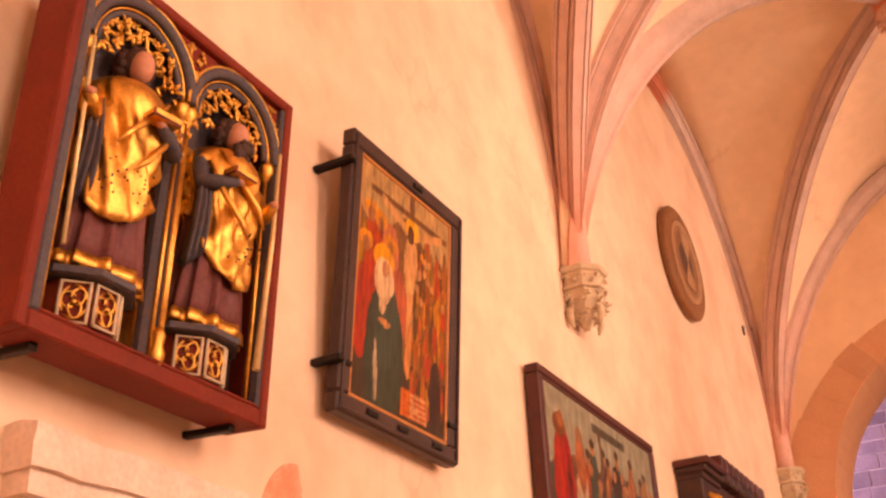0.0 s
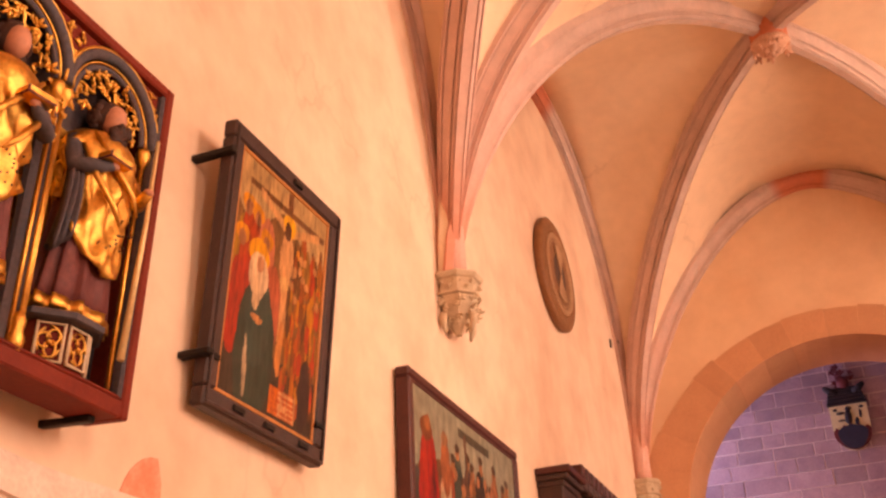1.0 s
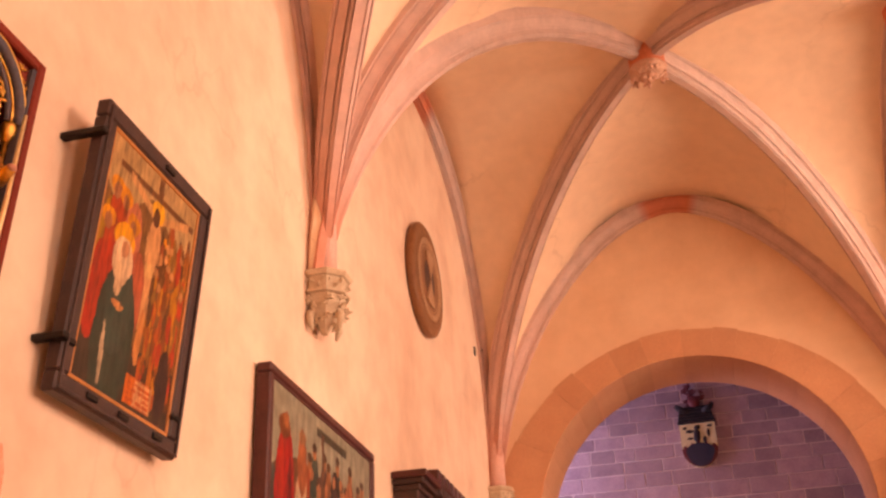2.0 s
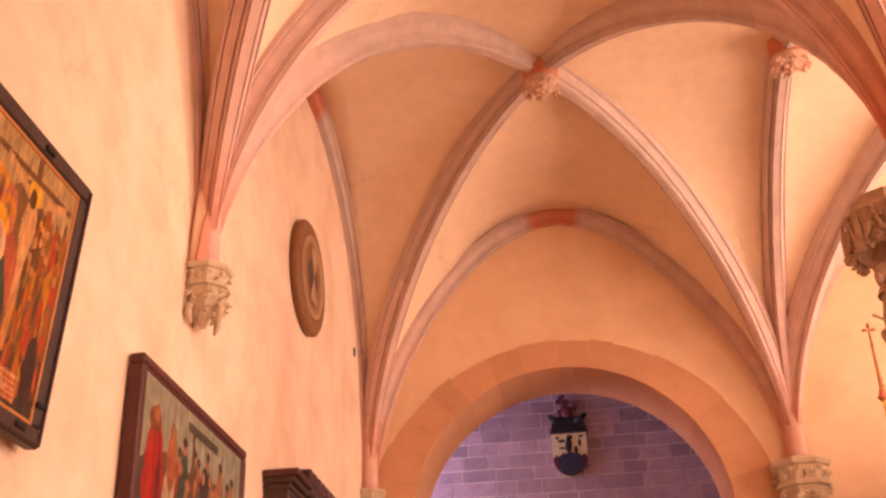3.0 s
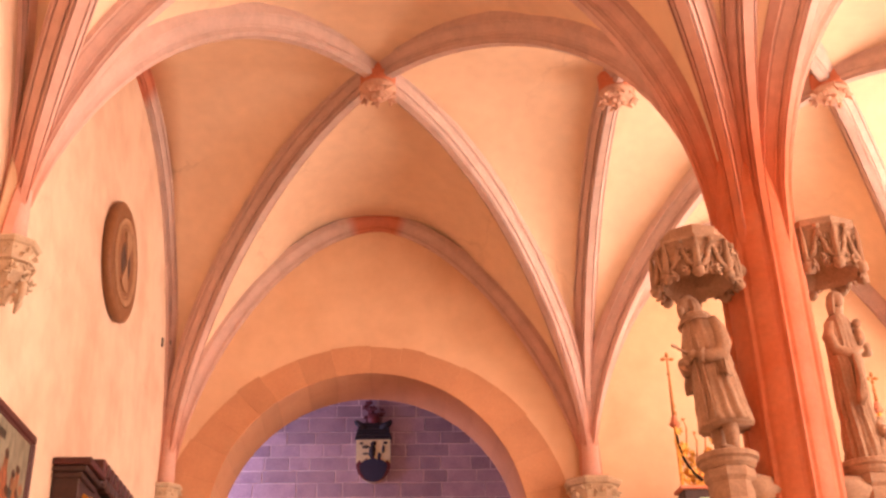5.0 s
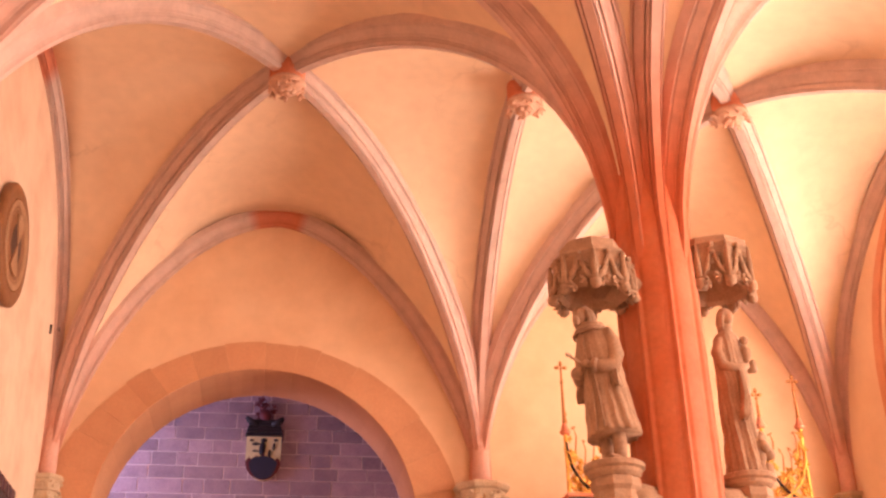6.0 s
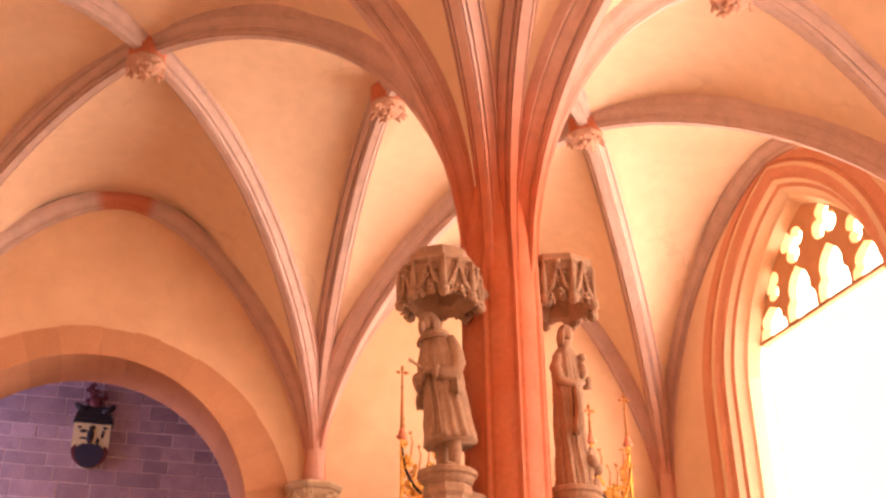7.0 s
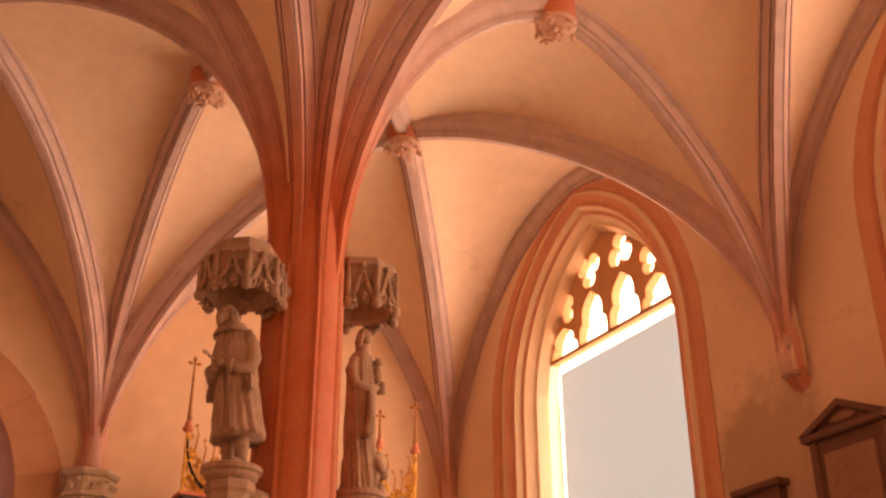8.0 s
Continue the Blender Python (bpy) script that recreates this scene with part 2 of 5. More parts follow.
def loft(bm, rings, closed=True, caps=True, mi=0, smooth=True):
    """Skin over rings of equally many points."""
    vs = [[bm.verts.new(p) for p in r] for r in rings]
    n = len(vs[0])
    for a, b in zip(vs, vs[1:]):
        for i in range(n if closed else n - 1):
            j = (i + 1) % n
            f = bm.faces.new((a[i], a[j], b[j], b[i]))
            f.material_index, f.smooth = mi, smooth
    if caps and closed:
        for r in (vs[0], vs[-1]):
            f = bm.faces.new(r)
            f.material_index = mi
    return vs


def tube(bm, pts, rad, n=6, mi=0):
    pts = [Vector(p) for p in pts]
    rad = rad if isinstance(rad, (list, tuple)) else [rad] * len(pts)
    rings, side = [], None
    for i, p in enumerate(pts):
        t = (pts[min(i + 1, len(pts) - 1)] - pts[max(i - 1, 0)]).normalized()
        if side is None:
            side = t.cross(Vector((0, 0, 1)))
            if side.length < 0.1:
                side = t.cross(Vector((0, 1, 0)))
        side = (side - side.dot(t) * t).normalized()
        up = side.cross(t)
        rings.append([p + rad[i] * (math.cos(k * math.tau / n) * side + math.sin(k * math.tau / n) * up) for k in range(n)])
    loft(bm, rings, mi=mi)
    return bm


def lathe(bm, prof, n=16, at=(0, 0, 0), mi=0, turn=0.0, smooth=True):
    c = Vector(at)
    loft(bm, [[c + Vector((r * math.cos(turn + k * math.tau / n), r * math.sin(turn + k * math.tau / n), z)) for k in range(n)] for r, z in prof], mi=mi, smooth=smooth)
    return bm


def prism(bm, poly, y0, y1, mi=0):
    """A plate: the outline (x, z), from depth y0 to y1."""
    loft(bm, [[Vector((x, y, z)) for x, z in poly] for y in (y0, y1)], mi=mi, smooth=False)
    return bm


def blob(bm, at, r, squash=(1, 1, 1), seg=8, mi=0, rot=None):
    made = bmesh.ops.create_icosphere(bm, subdivisions=1 if seg < 9 else 2, radius=1)["verts"]
    for v in made:
        c = Vector((v.co.x * squash[0] * r, v.co.y * squash[1] * r, v.co.z * squash[2] * r))
        v.co = (rot @ c if rot else c) + Vector(at)
    for f in {f for v in made for f in v.link_faces}:
        f.material_index, f.smooth = mi, True
    return bm


def leaf(bm, at, size, rng, mi=0, face=(0, -1, 0)):
    """A curled, lobed leaf."""
    rot = Euler((rng.uniform(-0.6, 0.6), rng.uniform(-3.1, 3.1), rng.uniform(-0.6, 0.6))).to_matrix()
    for k in range(3):
        a = (k - 1) * 0.9
        off = rot @ Vector((math.sin(a), -0.15, math.cos(a))) * size * 0.55
        blob(bm, Vector(at) + off, size * 0.5, (0.5, 0.35, 1.0), mi=mi, rot=rot @ Euler((0, a, 0)).to_matrix())
    blob(bm, at, size * 0.4, (0.7, 0.5, 0.7), mi=mi)


# ---------------------------------------------------------------- arches
def arch_curve(p, q, apex, n=22, pointed=True, full=(1.85, 1.85)):
    """Half an arch, from the springing p (x, y, z) to over q (x, y) at height apex; equal heights for equal steps."""
    p, d = Vector(p), Vector((q[0] - p[0], q[1] - p[1], 0))
    a, h = d.length, apex - p[2]
    d.normalize()
    out = []
    for k in range(n + 1):
        z = h * math.sin(k / n * math.pi / 2)
        if pointed:
            r = (h * h + a * a) / (2 * a)
            u = r - math.sqrt(max(r * r - z * z, 0))
        else:
            u = a * (1 - max(0.0, 1 - (z / h) ** full[0]) ** (1 / full[1]))
        out.append(p + d * min(u, a) + Vector((0, 0, z)))
    return out


HALF = ((0.17, 0.34), (0.17, 0.215), (0.158, 0.205), (0.148, 0.232), (0.140, 0.195), (0.118, 0.160), (0.098, 0.122), (0.092, 0.092), (0.084, 0.088), (0.080, 0.120), (0.070, 0.120),
        (0.068, 0.060), (0.074, 0.034), (0.064, 0.012), (0.056, 0.036), (0.050, 0.036), (0.046, 0.0))
PROFILE = tuple((-x, y) for x, y in HALF) + tuple(reversed(HALF))


def rib(name, pts, red=0.0, scale=1.0, label="", deep=False, tail=None):
    """A moulded rib whose underside follows pts; painted red at the springing and for `red` metres at the crown.
    tail: how far its foot runs down, how deep it sinks, and the place (x, y) in shaft or wall that it sinks towards."""
    bm = bmesh.new()
    d = Vector((pts[-1].x - pts[0].x, pts[-1].y - pts[0].y, 0)).normalized()
    sunk = 0.0
    if tail:
        drop, deepest, place = tail
        aim = Vector((*place, pts[0].z))
        pts = [pts[0].lerp(aim, deepest * f) - Vector((0, 0, drop * g)) for f, g in ((1.0, 1.0), (0.62, 0.7), (0.24, 0.35))] + list(pts)
        sunk = drop
    side = Vector((-d.y, d.x, 0))
    rings, n = [], len(pts)
    length = [0.0]
    for a, b in zip(pts, pts[1:]):
        length.append(length[-1] + (b - a).length)
    for i, p in enumerate(pts):
        t = (pts[min(i + 1, n - 1)] - pts[max(i - 1, 0)]).normalized()
        if i == 0:
            t = Vector((0, 0, 1))
        k = min(1, max(0, length[i] - sunk) / 2.2)
        grow = scale * (0.58 + 0.42 * k * k * (3 - 2 * k))
        out = side.cross(t)
        if out.z < 0 or (abs(out.z) < 1e-4 and out.dot(d) > 0):
            out = -out
        if i == n - 1:
            out = Vector((0, 0, 1)) / max(0.6, (pts[-1] - pts[-2]).normalized().dot(d))
        rings.append([p + side * l * grow + out * h * grow for l, h in PROFILE])
    loft(bm, rings, closed=True, caps=True, smooth=False)
    lay = bm.loops.layers.float_color.new("paint")
    bm.verts.ensure_lookup_table()
    m = len(PROFILE)
    tone = []
    for i in range(n):
        h, e = max(0, length[i] - sunk), length[-1] - length[i]
        k = min(1, max(0, (h - 0.2) / 1.0)) if not deep else min(1, max(0, (h - 0.55) / 1.25))
        c = Vector((0.65, 0.20, 0.10) if deep else (0.65, 0.27, 0.18)).lerp(Vector((0.67, 0.44, 0.375)), k) if h < 2.0 else Vector((0.67, 0.44, 0.375)).lerp(Vector((0.62, 0.45, 0.39)), min(1, (h - 2.0) / 1.5))
        if e < red:
            c = Vector((0.60, 0.20, 0.115))
        tone.append((*c, 1))
    bm.verts.index_update()
    for f in bm.faces:
        for lp in f.loops:
            lp[lay] = tone[min(lp.vert.index // m, n - 1)]
    ob = link(name, bm, RIBPAINT)
    return tagged(ob, label or "pink painted moulded stone vault rib", "vault rib", kind="structure")


def offset_up(pts, k):
    """The same curve on the outer side of the rib."""
    d = Vector((pts[-1].x - pts[0].x, pts[-1].y - pts[0].y, 0)).normalized()
    out, run, full = [], 0.0, k
    for i, p in enumerate(pts):
        t = (pts[min(i + 1, len(pts) - 1)] - pts[max(i - 1, 0)]).normalized()
        run += (p - pts[max(i - 1, 0)]).length
        g = min(1, run / 2.2)
        k = full * (0.42 + 0.58 * g * g * (3 - 2 * g))
        out.append(p - d * t.z * k + Vector((0, 0, 1)) * max(t.dot(d), 0) * k)
    k = full
    out[-1] = pts[-1] + Vector((0, 0, k))
    # round the crown off towards a level tangent
    for i in range(len(out) - 9, len(out) - 1):
        w = (i - (len(out) - 10)) / 9
        out[i] = out[i] + Vector((0, 0, (out[-1].z - out[i].z) * 0.7 * w))
    return out




def spring(ix, iy):
    """The springing points: wall brackets, pillars."""
    x = (0.0, W, XR)[ix]
    y = (LB, 0.0, -LB, -2 * LB)[iy]
    return x, y


def start(c, q, off):
    d = Vector((q[0] - c[0], q[1] - c[1], 0)).normalized()
    return (c[0] + d.x * off, c[1] + d.y * off, S)


PX = W + 0.06                         # the pillar's axis


def anchored(ix, iy):
    """Where the bundle of ribs stands: out from the wall, or in the pillar's middle."""
    x, y = spring(ix, iy)
    x += (0.11, PX - W if iy == 1 else 0.0, -0.11)[ix]
    y += -0.13 if iy == 0 else (0.13 if iy == 3 else 0.0)
    if (ix, iy) == (0, 1):
        y += 0.16
    return x, y


vault = bmesh.new()
crown = []                             # the loose middle of the webs near the ridge


def foot(ix, iy):
    return 0.335 if ix == 1 and iy == 1 else 0.05


# how each diagonal swells, low and high, by its corner and aisle
TAIL = {(1, 1): (0.9, 0.42, (PX, 0.0)), (2, 1): (0.36, 1.0, (XR + 0.20, 0.0))}
SWELL = {(2, 0, False): (2.2, 1.3), (1, 0, True): (1.66, 2.08), (0, 0, True): (1.79, 1.90), (0, 1, True): (1.50, 2.11), (1, 1, True): (2.0, 1.70), (2, 1, False): (1.80, 1.50)}


def diagonal(ix, iy, q):
    c = anchored(ix, iy)
    return arch_curve(start(c, q, foot(ix, iy)), q, APEX, pointed=False, full=SWELL.get((ix, iy, q[0] < W), (1.7, 1.85)))


def edge_y(ix, iy, ymid):
    """Half an arch that runs along the aisle: wall rib or arcade."""
    c = anchored(ix, iy)
    x = (0.0, c[0], XR)[ix]
    near = ix == 0 and ymid < c[1]
    k = (2.15, 2.15, 1.95)[ix]
    xm = (0.0, W + 0.03, XR)[ix]
    return arch_curve(start((x, c[1]), (xm, ymid), foot(ix, iy)), (xm, ymid), (9.92, 9.86, 9.90)[ix], pointed=not near, full=(k, k))


def edge_x(ix, iy, xmid):
    """Half an arch that runs across the aisle: end-wall rib or transverse arch."""
    c = anchored(ix, iy)
    y = LB if iy == 0 else c[1]
    if iy == 0:
        return arch_curve(start((c[0], y), (xmid, y), foot(ix, iy)), (xmid, y), 9.78, pointed=False, full=(1.41, 1.68) if ix == 1 and xmid < W else (1.56, 1.80))
    ym = 0.08 if iy == 1 and xmid < W else y
    return arch_curve(start((c[0], y), (xmid, ym), foot(ix, iy)), (xmid, ym), 9.31, pointed=False, full=(1.51, 1.55) if ix == 2 else (1.8, 1.64))


def web(a, b):
    """Vault surface between two rising curves."""
    a, b = offset_up(a, 0.2), offset_up(b, 0.2)
    grid = []
    for p, q in zip(a, b):
        grid.append([p.lerp(q, k / 6) + Vector((0, 0, 0.10 * math.sin(k / 6 * math.pi) * min(1, (p.z - S) / 3))) for k in range(7)])
    vs = [[vault.verts.new(p) for p in row] for row in grid]
    for r0, r1 in zip(vs, vs[1:]):
        for k in range(6):
            f = vault.faces.new((r0[k], r0[k + 1], r1[k + 1], r1[k]))
            f.smooth = True
    for row in vs[-7:]:
        crown.extend(row[1:6])


def bay(ix, iy, ribs=True):
    """One vault bay, from its far-left corner (ix, iy): four quarters with their diagonals and edge arches."""
    x0, x1, y0, y1 = spring(ix, iy)[0], spring(ix + 1, iy)[0], spring(ix, iy + 1)[1], spring(ix, iy)[1]
    mid = ((x0 + x1) / 2, (y0 + y1) / 2)
    for jx in (0, 1):
        for jy in (0, 1):
            cx, cy = ix + jx, iy + jy
            dg = diagonal(cx, cy, mid)
            ey = edge_y(cx, cy, mid[1])
            ex = edge_x(cx, cy, mid[0])
            web(dg, ey)
            web(dg, ex)
            if ribs:
                rib("vault_rib", dg, deep=(cx, cy) == (1, 1), tail=TAIL.get((cx, cy)))


# ---------------------------------------------------------------- vault
bay(0, 0)
bay(1, 0)
bay(0, 1)
bay(1, 1)
bay(0, 2, ribs=False)
bay(1, 2, ribs=False)
bmesh.ops.remove_doubles(vault, verts=vault.verts, dist=0.002)
crown = [v for v in crown if v.is_valid]
for k in range(6):
    bmesh.ops.smooth_vert(vault, verts=crown, factor=0.5, use_axis_z=True)
ceiling = link("ceiling", vault, VAULT, smooth=True)
so = ceiling.modifiers.new("thickness", "SOLIDIFY")
so.thickness, so.offset = 0.12, 1.0
tagged(ceiling, "cream plastered cross-ribbed gothic vault", "ceiling", kind="structure")

# edge arches: wall ribs, transverse arches and the arcade between the aisles
for ix in (0, 1, 2):
    for iy in (0, 1, 2):
        c = spring(ix, iy)
        for jy in (-1, 1):
            far = iy + (1 if jy < 0 else -1)
            if 0 <= far <= 2:
                rib("wall_rib" if ix != 1 else "arcade_rib", edge_y(ix, iy, (c[1] + spring(ix, far)[1]) / 2), red=0.42 if ix == 0 else 0.0, scale=0.8 if ix != 1 else 1.0, deep=(ix, iy) == (1, 1), tail=TAIL.get((ix, iy)))
        for jx in (-1, 1):
            far = ix + jx
            if 0 <= far <= 2:
                rib("wall_rib" if iy == 0 else "transverse_rib", edge_x(ix, iy, (c[0] + spring(far, iy)[0]) / 2), red=0.36 if iy == 0 else 0.0, scale=0.8 if iy == 0 else 0.9, deep=(ix, iy) == (1, 1), tail=TAIL.get((ix, iy)))

# ---------------------------------------------------------------- floor and walls
tagged(link("floor", boxm(-1.2, XR + 1.2, YB - 1, 11.6, -0.3, 0.0), FLOORST), "worn brown stone church floor", "floor", kind="structure")
TOP = 10.6
tagged(link("wall_west", boxm(-1.0, 0.0, YB - 1, LB + 1.15, 0, TOP), PLASTER), "cream and peach limewashed plaster wall", "wall", kind="structure")
tagged(link("wall_south", boxm(0, XR + 1.2, YB - 1, YB, 0, TOP), PLASTER), "plain cream plaster rear wall", "wall", kind="structure")


def arch_outline(hw, spring_z, apex, sill, n=14, round_=False):
    """Half-width, springing, apex, sill: an opening's outline (u, v) from the lower left over the top to the lower right."""
    pts = [(-hw, sill), (-hw, (sill + spring_z) / 2)]
    h = apex - spring_z
    r = (h * h + hw * hw) / (2 * hw)
    left = []
    for k in range(n + 1):
        if round_:
            a = k / n * math.pi / 2
            left.append((-hw * math.cos(a), spring_z + h * math.sin(a)))
        else:
            z = h * math.sin(k / n * math.pi / 2)
            left.append((-hw + r - math.sqrt(max(r * r - z * z, 0)), spring_z + z))
    pts += left
    pts += [(-u, v) for u, v in reversed(left[:-1])]
    pts += [(hw, (sill + spring_z) / 2), (hw, sill)]
    return pts


def pierced(bm, to3, u0, u1, v0, v1, hole, d, flip=False):
    """One face of a wall with a hole in it, at depth d."""
    P = lambda u, v: bm.verts.new(to3(u, v, d))
    sill = hole[0][1]
    lo, hi = hole[0][0], hole[-1][0]
    bm.faces.new((P(u0, v0), P(lo, v0), P(lo, v1), P(u0, v1)))
    bm.faces.new((P(hi, v0), P(u1, v0), P(u1, v1), P(hi, v1)))
    if sill > v0 + 1e-3:
        bm.faces.new((P(lo, v0), P(hi, v0), P(hi, sill), P(lo, sill)))
    for (a, b), (c, e) in zip(hole, hole[1:]):
        if abs(c - a) > 1e-4:
            bm.faces.new((P(a, b), P(c, e), P(c, v1), P(a, v1)))


def skin(bm, to3, steps, mis):
    """Reveal of an opening through a row of (outline, depth)."""
    for (o0, d0), (o1, d1), mi in zip(steps, steps[1:], mis):
        for k in range(len(o0) - 1):
            f = bm.faces.new([bm.verts.new(to3(*p)) for p in ((*o0[k], d0), (*o0[k + 1], d0), (*o1[k + 1], d1), (*o1[k], d1))])
            f.material_index = mi
        a, b, c, e = (*o0[0], d0), (*o0[-1], d0), (*o1[-1], d1), (*o1[0], d1)
        f = bm.faces.new([bm.verts.new(to3(*p)) for p in (a, b, c, e)])
        f.material_index = mi


# window wall, with a window in each bay
SILL = 3.0
STEPS = ((2.42, 9.98, -0.006, 7.0), (2.42, 9.98, -0.012, 7.0), (2.23, 9.90, -0.012, 7.0), (2.20, 9.88, 0.03, 7.0), (2.14, 9.85, -0.015, 7.0), (2.05, 9.81, -0.015, 7.0), (2.02, 9.78, 0.0, 7.0), (1.95, 9.71, 0.05, 7.0), (1.88, 9.64, 0.05, 7.0), (1.83, 9.59, 0.13, 7.0), (1.77, 9.53, 0.15, 7.0), (1.70, 9.45, 0.28, 7.0), (1.65, 9.40, 0.30, 7.0), (1.58, 9.33, 0.47, 7.0), (1.58, 9.33, 1.0, 7.0))
# slot 2 paints the window's glow onto the mouldings nearer the glass
MIS = (1, 1, 1, 1, 2, 1, 1, 1, 2, 1, 2, 2, 2, 2)
for n, iy in enumerate((0, 1, 2)):
    y1 = spring(2, iy)[1]
    y0 = spring(2, iy + 1)[1]
    yc = (y0 + y1) / 2 if iy != 1 else YW2
    to3 = lambda u, v, d, yc=yc: Vector((XR + d, yc - u, v))
    bm = bmesh.new()
    outs = [arch_outline(hw, sp, ap, SILL) for hw, ap, d, sp in STEPS]
    ulo, uhi = yc - y1 - (1.15 if iy == 0 else 0.0), yc - y0 + (1 if iy == 2 else 0)
    pierced(bm, to3, ulo, uhi, 0, TOP, outs[0], 0.0)
    pierced(bm, to3, ulo, uhi, 0, TOP, outs[-1], 1.0)
    skin(bm, to3, [(o, s[2]) for o, s in zip(outs, STEPS)], MIS)
    bmesh.ops.remove_doubles(bm, verts=bm.verts, dist=0.001)
    w = link("wall_east", bm, [STAINED, JAMBRED, JAMBLIT])
    tagged(w, "peach plaster wall pierced by a red-painted pointed window reveal", "wall", kind="structure")


def church_window(yc, n):
    """Stone tracery and pale glass; local x runs along the wall, y outwards."""
    win = thing(f"window_{n}", pose(XR + 0.47, yc, 0, 0, 0, -90), "tall pointed gothic window with stone tracery and pale glass", "window", kind="structure")
    HB, HS, HA = 7.74, 7.0, 9.33
    bm = bmesh.new()
    prism(bm, [(-1.50, HB)] + [p for p in arch_outline(1.57, HS, HA - 0.01, SILL + 0.02) if p[1] > HB + 0.02] + [(1.50, HB)], 0.10, 0.112)
    g = part("pane", bm, GLASS, win, "bright clear glass in the window head")
    g.visible_shadow = False
    # added grey pane: stands for the blown-out lower window, toned down to pale grey
    bm = bmesh.new()
    low = [p for p in arch_outline(1.57, HS, HA - 0.01, SILL + 0.02) if p[1] < HB - 0.02]
    half = len(low) // 2
    left = [(-1.37, z) for x, z in low[:half]]
    prism(bm, left + [(-1.37, HB - 0.17), (1.54, HB - 0.17)] + [q for q in low[half:] if q[1] < HB - 0.18], 0.10, 0.112)
    g = part("pane", bm, GREYPANE, win, "added pale grey pane that dims the window's glare")
    g.visible_shadow = False
    # clear strips left around the added pane imitate the brighter band of glare
    for a in ((-1.565, -1.374, 0.10, 0.112, SILL + 0.02, HB - 0.2), (-1.53, 1.51, 0.10, 0.112, HB - 0.166, HB - 0.025)):
        g = part("pane", boxm(*a), GLASS, win, "bright strip of clear glass left as a glare band beside the added pane")
        g.visible_shadow = False
    # the head: a stone plate pierced by trefoils and lancet heads
    full = [p for p in arch_outline(1.575, HS, HA - 0.005, SILL) if p[1] > HB]
    loops = [[(full[0][0] - 0.015, HB)] + full + [(full[-1][0] + 0.015, HB)]]

    def trefoil(cx, cz, r, turn):
        out = []
        for k in range(30):
            a = k / 30 * math.tau
            rad = r * (0.45 + 0.55 * abs(math.cos(1.5 * a)) ** 0.55)
            out.append((cx + rad * math.cos(a + turn), cz + rad * math.sin(a + turn)))
        return out

    def cusped(c, hw, top):
        h = top - HB
        left = [(c - hw, HB + 0.035), (c - hw, HB + 0.22 * h), (c - hw * 0.93, HB + 0.36 * h), (c - hw * 0.70, HB + 0.44 * h), (c - hw * 0.72, HB + 0.52 * h),
                (c - hw * 0.74, HB + 0.62 * h), (c - hw * 0.62, HB + 0.76 * h), (c - hw * 0.34, HB + 0.89 * h)]
        return left + [(c, top)] + [(2 * c - x, z) for x, z in reversed(left)]

    loops += [trefoil(-0.38, 8.87, 0.285, 0.5), trefoil(0.38, 8.87, 0.285, 0.5 + math.pi / 3), trefoil(-1.0, 8.47, 0.235, 0.9), trefoil(1.0, 8.47, 0.235, 0.2)]
    loops += [cusped(-1.10, 0.335, 8.20), cusped(-0.37, 0.335, 8.53), cusped(0.37, 0.335, 8.53), cusped(1.10, 0.335, 8.20)]
    bm = bmesh.new()
    edges = []
    for lp in loops:
        vs = [bm.verts.new((x, 0.0, z)) for x, z in lp]
        edges += [bm.edges.new((vs[i], vs[(i + 1) % len(vs)])) for i in range(len(vs))]
    bmesh.ops.triangle_fill(bm, use_beauty=True, use_dissolve=False, edges=edges)
    up = bmesh.ops.extrude_face_region(bm, geom=bm.faces[:])["geom"]
    for v in up:
        if isinstance(v, bmesh.types.BMVert):
            v.co.y += 0.15
    part("tracery", bm, TRACERY, win, "pierced orange sandstone tracery")
    part("transom", boxm(-1.51, 1.51, 0.0, 0.16, HB - 0.02, HB + 0.03, 0.012), TRACERY, win)
    part("window_sill", boxm(-1.55, 1.55, -0.3, 0.2, SILL - 0.06, SILL + 0.02, 0.01), JAMBLIT, win)
    return win


church_window(LB / 2, 1)
church_window(YW2, 2)

# far wall: round arch to a side room, and the plain wall of the other aisle
AX, AZ, AR = 2.88, 5.22, 2.22
bm = bmesh.new()
to3 = lambda u, v, d: Vector((AX + u, LB + d, v))
hole = arch_outline(AR + 0.2, AZ, AZ + AR + 0.2, 0.0, n=20, round_=True)
pierced(bm, to3, -AX, W - AX, 0, TOP, hole, 0.0)
pierced(bm, to3, -AX - 1, W - AX, 0, TOP, hole, 1.15)
tagged(link("wall_north", bm, PEACH), "peach plaster wall above a round sandstone arch", "wall", kind="structure")
tagged(link("wall_north", boxm(W, XR + 1.0, LB, LB + 1.15, 0, TOP), PEACH), "peach plaster end wall of the window aisle", "wall", kind="structure")

arch = thing("round_arch", pose(AX, LB, AZ), "broad round arch of orange sandstone voussoirs", "arch", kind="structure")
cuts = [0.0]
rs = random.Random(5)
while cuts[-1] < math.pi - 0.2:
    cuts.append(cuts[-1] + rs.uniform(0.13, 0.23))
cuts[-1] = math.pi


def outer_r(a):
    """The ring is thicker towards its feet: its outer edge is a larger circle about a lower centre."""
    k = 0.27
    return -k * math.sin(a) + math.sqrt(2.91 ** 2 - (k * math.cos(a)) ** 2)


